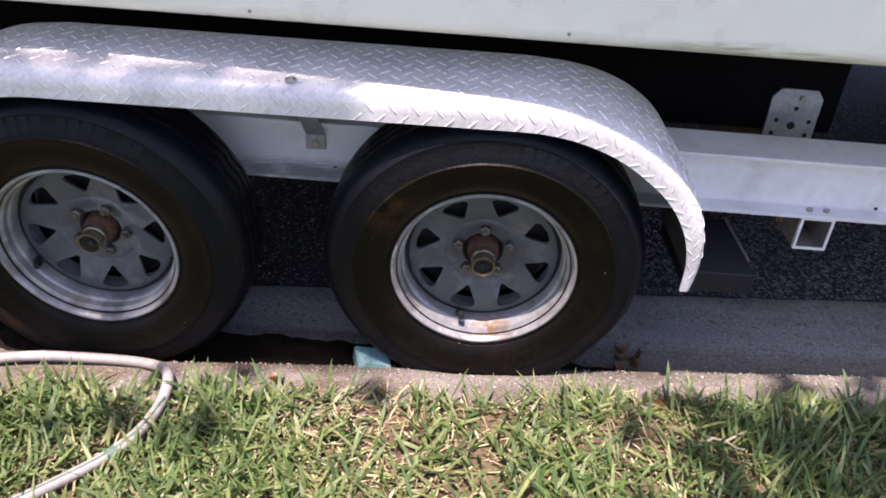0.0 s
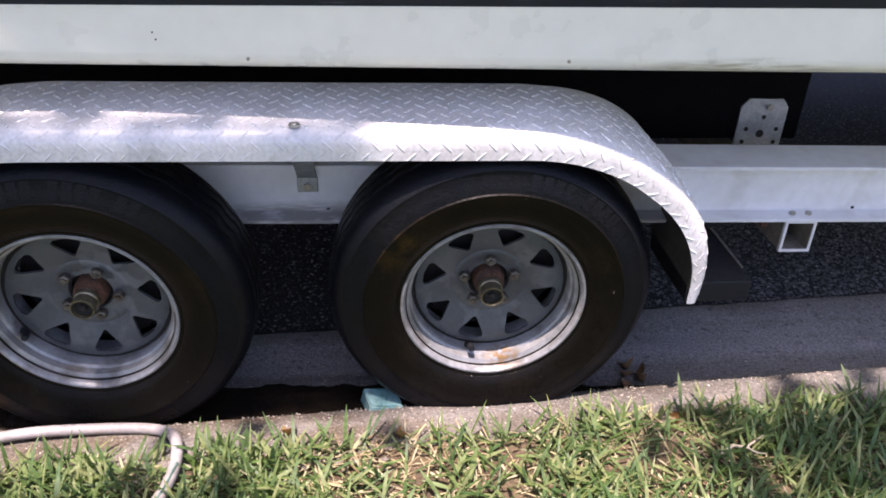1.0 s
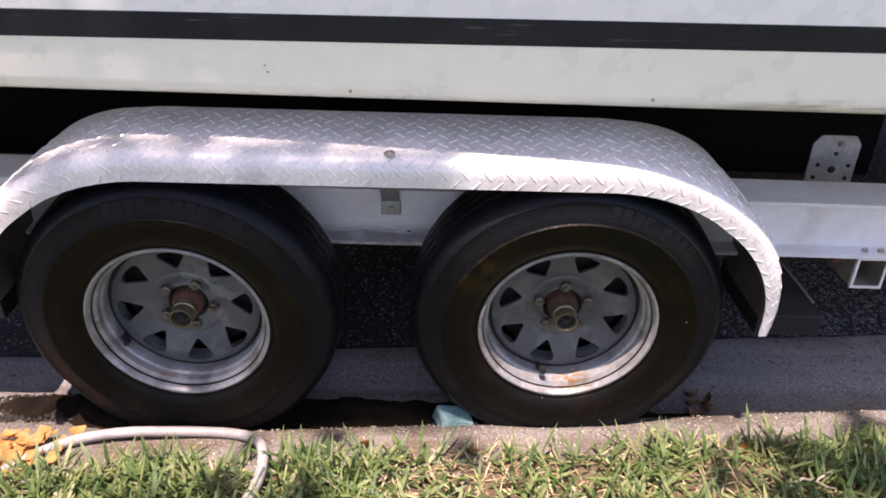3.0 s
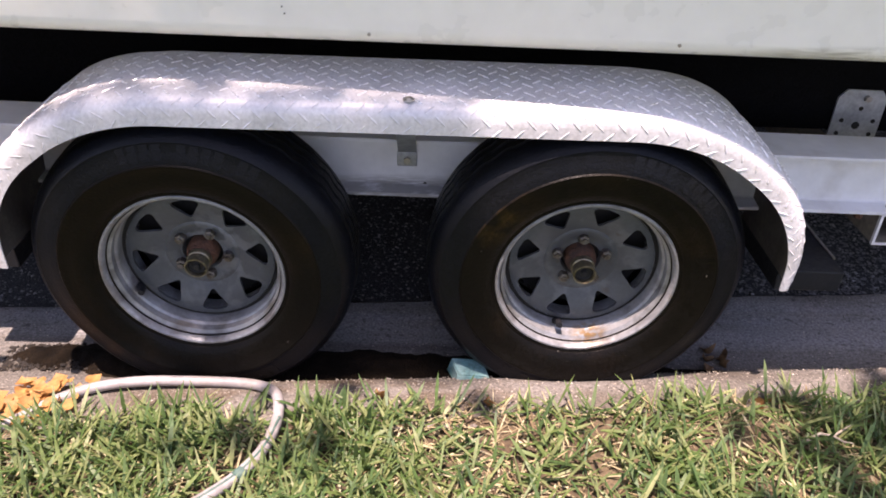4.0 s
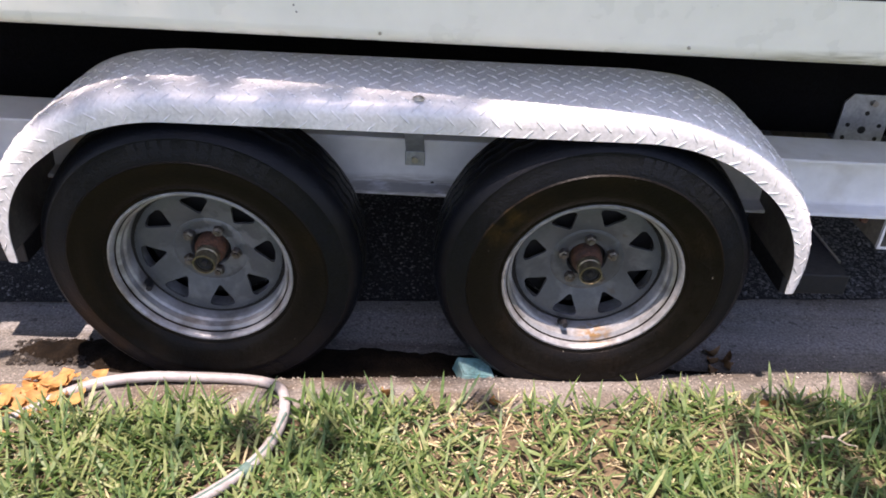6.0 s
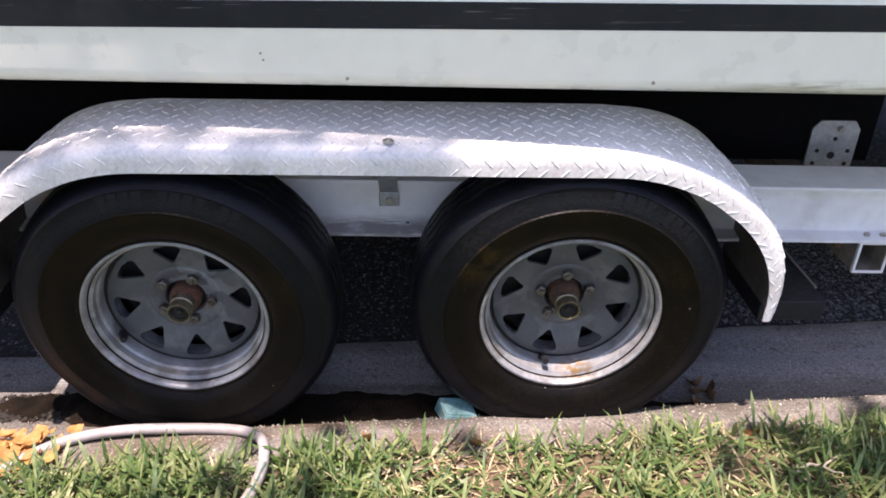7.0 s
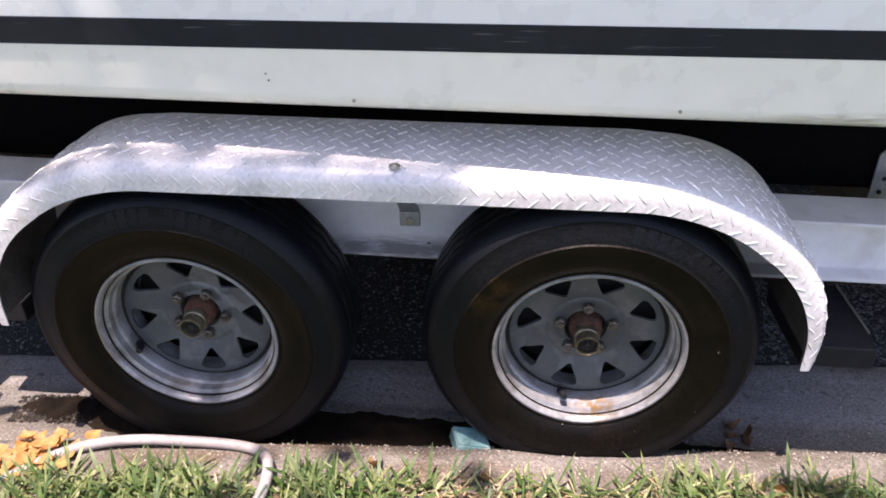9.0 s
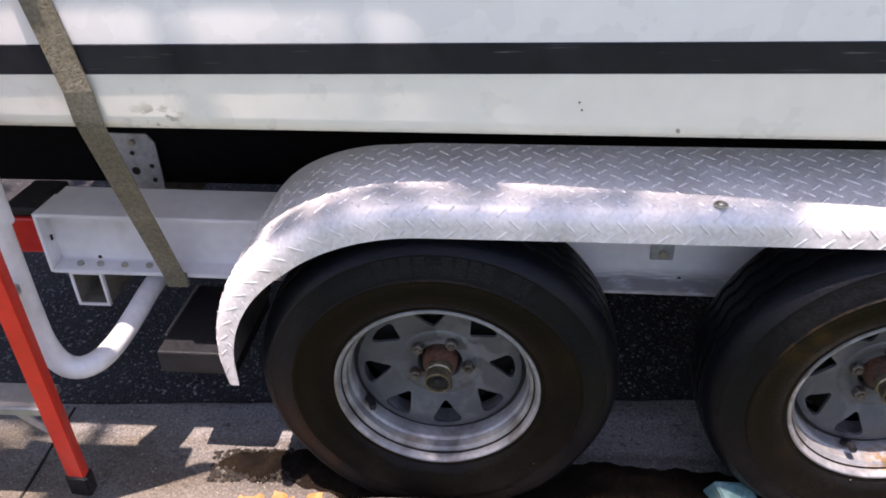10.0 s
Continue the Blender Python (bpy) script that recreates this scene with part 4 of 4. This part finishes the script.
# wet silt and leaf mould at the kerb's foot, lumpy at its rear end; its near-black colour also holds the trailer's
# shade
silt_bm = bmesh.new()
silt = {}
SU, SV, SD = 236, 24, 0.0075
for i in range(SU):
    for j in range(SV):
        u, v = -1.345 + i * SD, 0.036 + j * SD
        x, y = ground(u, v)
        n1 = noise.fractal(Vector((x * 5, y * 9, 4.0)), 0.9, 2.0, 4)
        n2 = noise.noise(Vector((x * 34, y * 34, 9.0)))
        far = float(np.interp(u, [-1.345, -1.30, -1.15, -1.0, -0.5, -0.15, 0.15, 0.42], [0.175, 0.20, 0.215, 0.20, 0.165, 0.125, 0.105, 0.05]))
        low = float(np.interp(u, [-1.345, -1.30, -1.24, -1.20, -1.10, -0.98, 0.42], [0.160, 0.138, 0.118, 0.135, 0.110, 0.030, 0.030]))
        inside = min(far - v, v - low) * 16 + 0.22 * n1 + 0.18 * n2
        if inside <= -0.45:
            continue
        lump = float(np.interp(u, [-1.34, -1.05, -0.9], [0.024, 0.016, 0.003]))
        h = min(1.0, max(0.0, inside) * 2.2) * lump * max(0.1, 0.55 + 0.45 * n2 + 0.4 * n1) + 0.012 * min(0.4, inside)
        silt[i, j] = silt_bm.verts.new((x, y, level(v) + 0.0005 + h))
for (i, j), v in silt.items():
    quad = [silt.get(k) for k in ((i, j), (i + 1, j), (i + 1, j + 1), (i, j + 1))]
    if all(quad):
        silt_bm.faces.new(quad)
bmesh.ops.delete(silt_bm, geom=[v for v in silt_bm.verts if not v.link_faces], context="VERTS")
tagged(part("gutter_silt", silt_bm, M_SHADED_SILT, None, "", True), "wet silt and leaf mould along the kerb foot, shade painted in", "dirt", "", "stuff")


def stones(name, count, u_range, v_range, size, material, label, seed, sink=0.3):
    r = random.Random(seed)
    verts, faces = [], []
    for _ in range(count):
        u, v = r.uniform(*u_range), r.uniform(*v_range)
        x, y = ground(u, v)
        s = size[0] + (size[1] - size[0]) * r.random() ** 2
        z = level(v) + s * (0.5 - sink)
        a = r.uniform(0, 6.3)
        b = len(verts)
        for k in range(4):
            q = s * r.uniform(0.6, 1.1)
            verts.append((x + q * math.cos(a + k * 1.57), y + q * math.sin(a + k * 1.57), z + s * r.uniform(-0.15, 0.15)))
        verts += [(x + s * r.uniform(-0.3, 0.3), y + s * r.uniform(-0.3, 0.3), z + s * r.uniform(0.35, 0.6)), (x, y, z - s * 0.6)]
        for k in range(4):
            faces += [(b + k, b + (k + 1) % 4, b + 4), (b + (k + 1) % 4, b + k, b + 5)]
    me = bpy.data.meshes.new(name)
    me.from_pydata(verts, [], faces)
    me.materials.append(material)
    return tagged(new(name, me), label, "gravel", "", "stuff")


stones("asphalt_chips", 36000, (-2.4, 2.4), (0.372, 1.9), (0.002, 0.0075), M_CHIPS, "pale and dark stone chips in the asphalt", 11, 0.38)
stones("asphalt_chips", 15000, (0.1, 2.2), (0.372, 1.0), (0.003, 0.0085), M_CHIPS, "grey stone chips in the asphalt", 14, 0.36)
stones("leaf_mould", 1500, (-1.36, -0.98), (0.115, 0.205), (0.002, 0.0085), M_CRUMB, "crumbs of wet leaf mould in the gutter", 15, 0.1)
stones("kerb_grit", 4600, (-2.0, 1.4), (-0.12, 0.03), (0.0012, 0.0042), M_SHELL, "pale shell grit in the concrete kerb", 12, 0.42)
stones("gutter_grit", 2600, (-2.0, 1.4), (0.05, 0.36), (0.001, 0.0032), M_SHELL, "fine pale grit in the gutter", 13, 0.4)


HOSE_WAY = [(a[0] + (b[0] - a[0]) * k / 4, a[1] + (b[1] - a[1]) * k / 4) for a, b in zip(HOSE, HOSE[1:]) for k in range(4)]


def blades(name, count, material, label, seed, length, width, upright, v_range, u_range=(-2.3, 1.6), edge=True):
    r = random.Random(seed)
    verts, faces = [], []
    for _ in range(count):
        u = r.uniform(*u_range)
        v = v_range[1] - (v_range[1] - v_range[0]) * r.random() ** 1.15
        x, y = ground(u, v)
        thin = noise.noise(Vector((x * 2.6, y * 2.6, seed * 0.37))) + 0.5 * noise.noise(Vector((x * 8, y * 8, 1.7)))
        if r.random() < 0.35 + (0.9 * thin if edge else -0.9 * thin):
            continue
        border = -0.112 + 0.035 * noise.noise(Vector((x * 7, 0.3, 2.2)))
        if v > border:
            continue
        if any(math.hypot(x - hx, y - hy) < 0.030 for hx, hy in HOSE_WAY):
            continue
        if math.hypot((x - 0.30) / 1.5, y + 0.215) < 0.055 and r.random() < (0.8 if edge else 0.4):
            continue
        ln = r.uniform(*length)
        wd = r.uniform(*width)
        head = r.uniform(0, 2 * math.pi)
        up = r.uniform(*upright)
        d = Vector((math.cos(head) * math.cos(up), math.sin(head) * math.cos(up), math.sin(up)))
        side = Vector((-math.sin(head), math.cos(head), 0)) * (wd / 2)
        p = Vector((x, y, level(v) + r.uniform(-0.004, 0.008)))
        b = len(verts)
        n = 4
        droop = r.uniform(0.1, 0.55)
        twist = Vector((0, 0, r.uniform(-0.4, 0.4) * wd))
        for i in range(n):
            t = i / n
            w = (0.75 + 0.5 * t) if t < 0.5 else (1.25 - 0.55 * (t - 0.5) * 2)
            verts += [p - side * w - twist * t, p + side * w + twist * t]
            step_ = ln / n
            d = (d + Vector((0, 0, -droop * step_ / ln))).normalized()
            p = p + d * step_
            if p.z < level(v) + 0.004:
                p.z = level(v) + 0.004
        verts.append(p)
        for i in range(n - 1):
            k = b + 2 * i
            faces.append((k, k + 1, k + 3, k + 2))
        faces.append((b + 2 * n - 2, b + 2 * n - 1, b + 2 * n))
    me = bpy.data.meshes.new(name)
    me.from_pydata([tuple(q) for q in verts], [], faces)
    me.materials.append(material)
    me.shade_smooth()
    return tagged(new(name, me), label, "grass", "", "stuff")


blades("dead_grass", 20000, M_STRAW, "flattened straw-coloured dead grass between the blades", 21, (0.022, 0.060), (0.0016, 0.0042), (0.0, 0.7), (-1.2, -0.085), edge=False)
blades("lawn_grass", 44000, M_GRASS, "broad green lawn grass blades at the kerb", 22, (0.040, 0.100), (0.0030, 0.0070), (0.25, 1.2), (-1.2, -0.075))
blades("tall_grass", 700, M_GRASS, "taller green grass blades", 23, (0.06, 0.10), (0.006, 0.0095), (0.8, 1.4), (-0.75, -0.08))
blades("far_grass", 9000, M_GRASS, "green lawn grass", 24, (0.05, 0.09), (0.008, 0.013), (0.4, 1.3), (-3.5, -1.2), (-3.5, 3.0))

twig = thing("twig", "pale dry forked twig lying on the grass", "twig")
part("stem", tube([(0.455, -0.222, 0.082), (0.485, -0.208, 0.090), (0.512, -0.212, 0.088), (0.555, -0.192, 0.100)], [0.0035, 0.003, 0.003, 0.0015], 7), M_TWIG, twig, "", True)
part("fork", tube([(0.512, -0.212, 0.088), (0.525, -0.230, 0.090), (0.540, -0.238, 0.094)], [0.0026, 0.002, 0.0012], 7), M_TWIG, twig, "", True)

# ---- the unseen shade tree whose crown hangs over the kerb; its leaves are placed to shape the sun ----
tree = thing("shade_tree", "unseen broad leafy shade tree on the lawn", "tree")
part("trunk", tube([(-2.6, -4.6, 0.0), (-2.5, -4.5, 1.4), (-2.3, -4.1, 2.8), (-1.9, -3.3, 4.2), (-1.7, -2.9, 5.0), (-1.6, -2.6, 5.5)], [0.26, 0.21, 0.18, 0.13, 0.09, 0.05, 0.03], 12), M_BARK, tree, "", True)
for a, b, c in (((-2.3, -4.1, 2.8), (-3.6, -3.2, 4.3), (-4.2, -1.8, 5.4)), ((-2.3, -4.1, 2.8), (-1.0, -4.4, 4.4), (0.6, -3.6, 5.6)), ((-1.9, -3.3, 4.2), (-0.2, -2.6, 5.2), (1.2, -1.4, 5.9)), ((-1.9, -3.3, 4.2), (-2.3, -1.9, 5.3), (-2.2, -0.3, 6.0))):
    part("limb", tube([a, b, c], [0.11, 0.07, 0.025], 8, 1), M_BARK, tree, "", True)
crown = bmesh.new()
cr = random.Random(31)
for n in range(205):
    cx, cy, cz = cr.uniform(-4.4, 2.2), cr.uniform(-5.2, 1.0), cr.uniform(4.6, 6.9)
    spread = 0.20
    # last clumps are set to shade the kerb and lawn at the right
    if n > 195:
        cx, cy, spread = cr.uniform(0.42, 0.95) - 0.1 * cz, cr.uniform(-0.26, -0.06) - 0.2 * cz, 0.12
    lx, ly = cx + 0.1 * cz, cy + 0.20 * cz
    # clumps left out where kerb, lawn and right fender should be sunlit
    if (-1.75 < lx < 0.0 and -0.75 < ly < -0.12 and cr.random() < 0.95) or (-1.75 < lx < -0.95 and -0.2 < ly < 0.14) or (-0.2 < lx < 0.9 and -0.12 < ly < 0.35 and n < 196 and cr.random() < 0.97):
        continue
    for _ in range(cr.randint(5, 15)):
        leaf_bm(crown, cx + cr.gauss(0, spread), cy + cr.gauss(0, spread), cz + cr.gauss(0, 0.14), cr.uniform(0.08, 0.14), cr.uniform(0, 6.3), cr.uniform(-0.8, 0.8), cr.uniform(-0.3, 0.3), 2)
# band of small leaves added high up to half-shade the fender's left part
for n in range(480):
    cx, cz = cr.uniform(-1.85, -1.02), cr.uniform(8.2, 8.7)
    cy = -1.575 + cr.uniform(-0.09, 0.06)
    leaf_bm(crown, cx, cy, cz, cr.uniform(0.03, 0.055), cr.uniform(0, 6.3), cr.uniform(-0.7, 0.7), cr.uniform(-0.3, 0.3), 2)
# dense clumps added at the left to darken the sky on that side
for n in range(260):
    cx, cy, cz = cr.uniform(-8.0, -2.6), cr.uniform(-7.5, -1.2), cr.uniform(3.6, 7.2)
    for _ in range(14):
        leaf_bm(crown, cx + cr.gauss(0, 0.28), cy + cr.gauss(0, 0.28), cz + cr.gauss(0, 0.2), cr.uniform(0.10, 0.17), cr.uniform(0, 6.3), cr.uniform(-0.9, 0.9), cr.uniform(-0.3, 0.3), 2)
part("crown", crown, M_CROWN, tree, "loose green leaves in clumps, placed to shape the dappled sun")
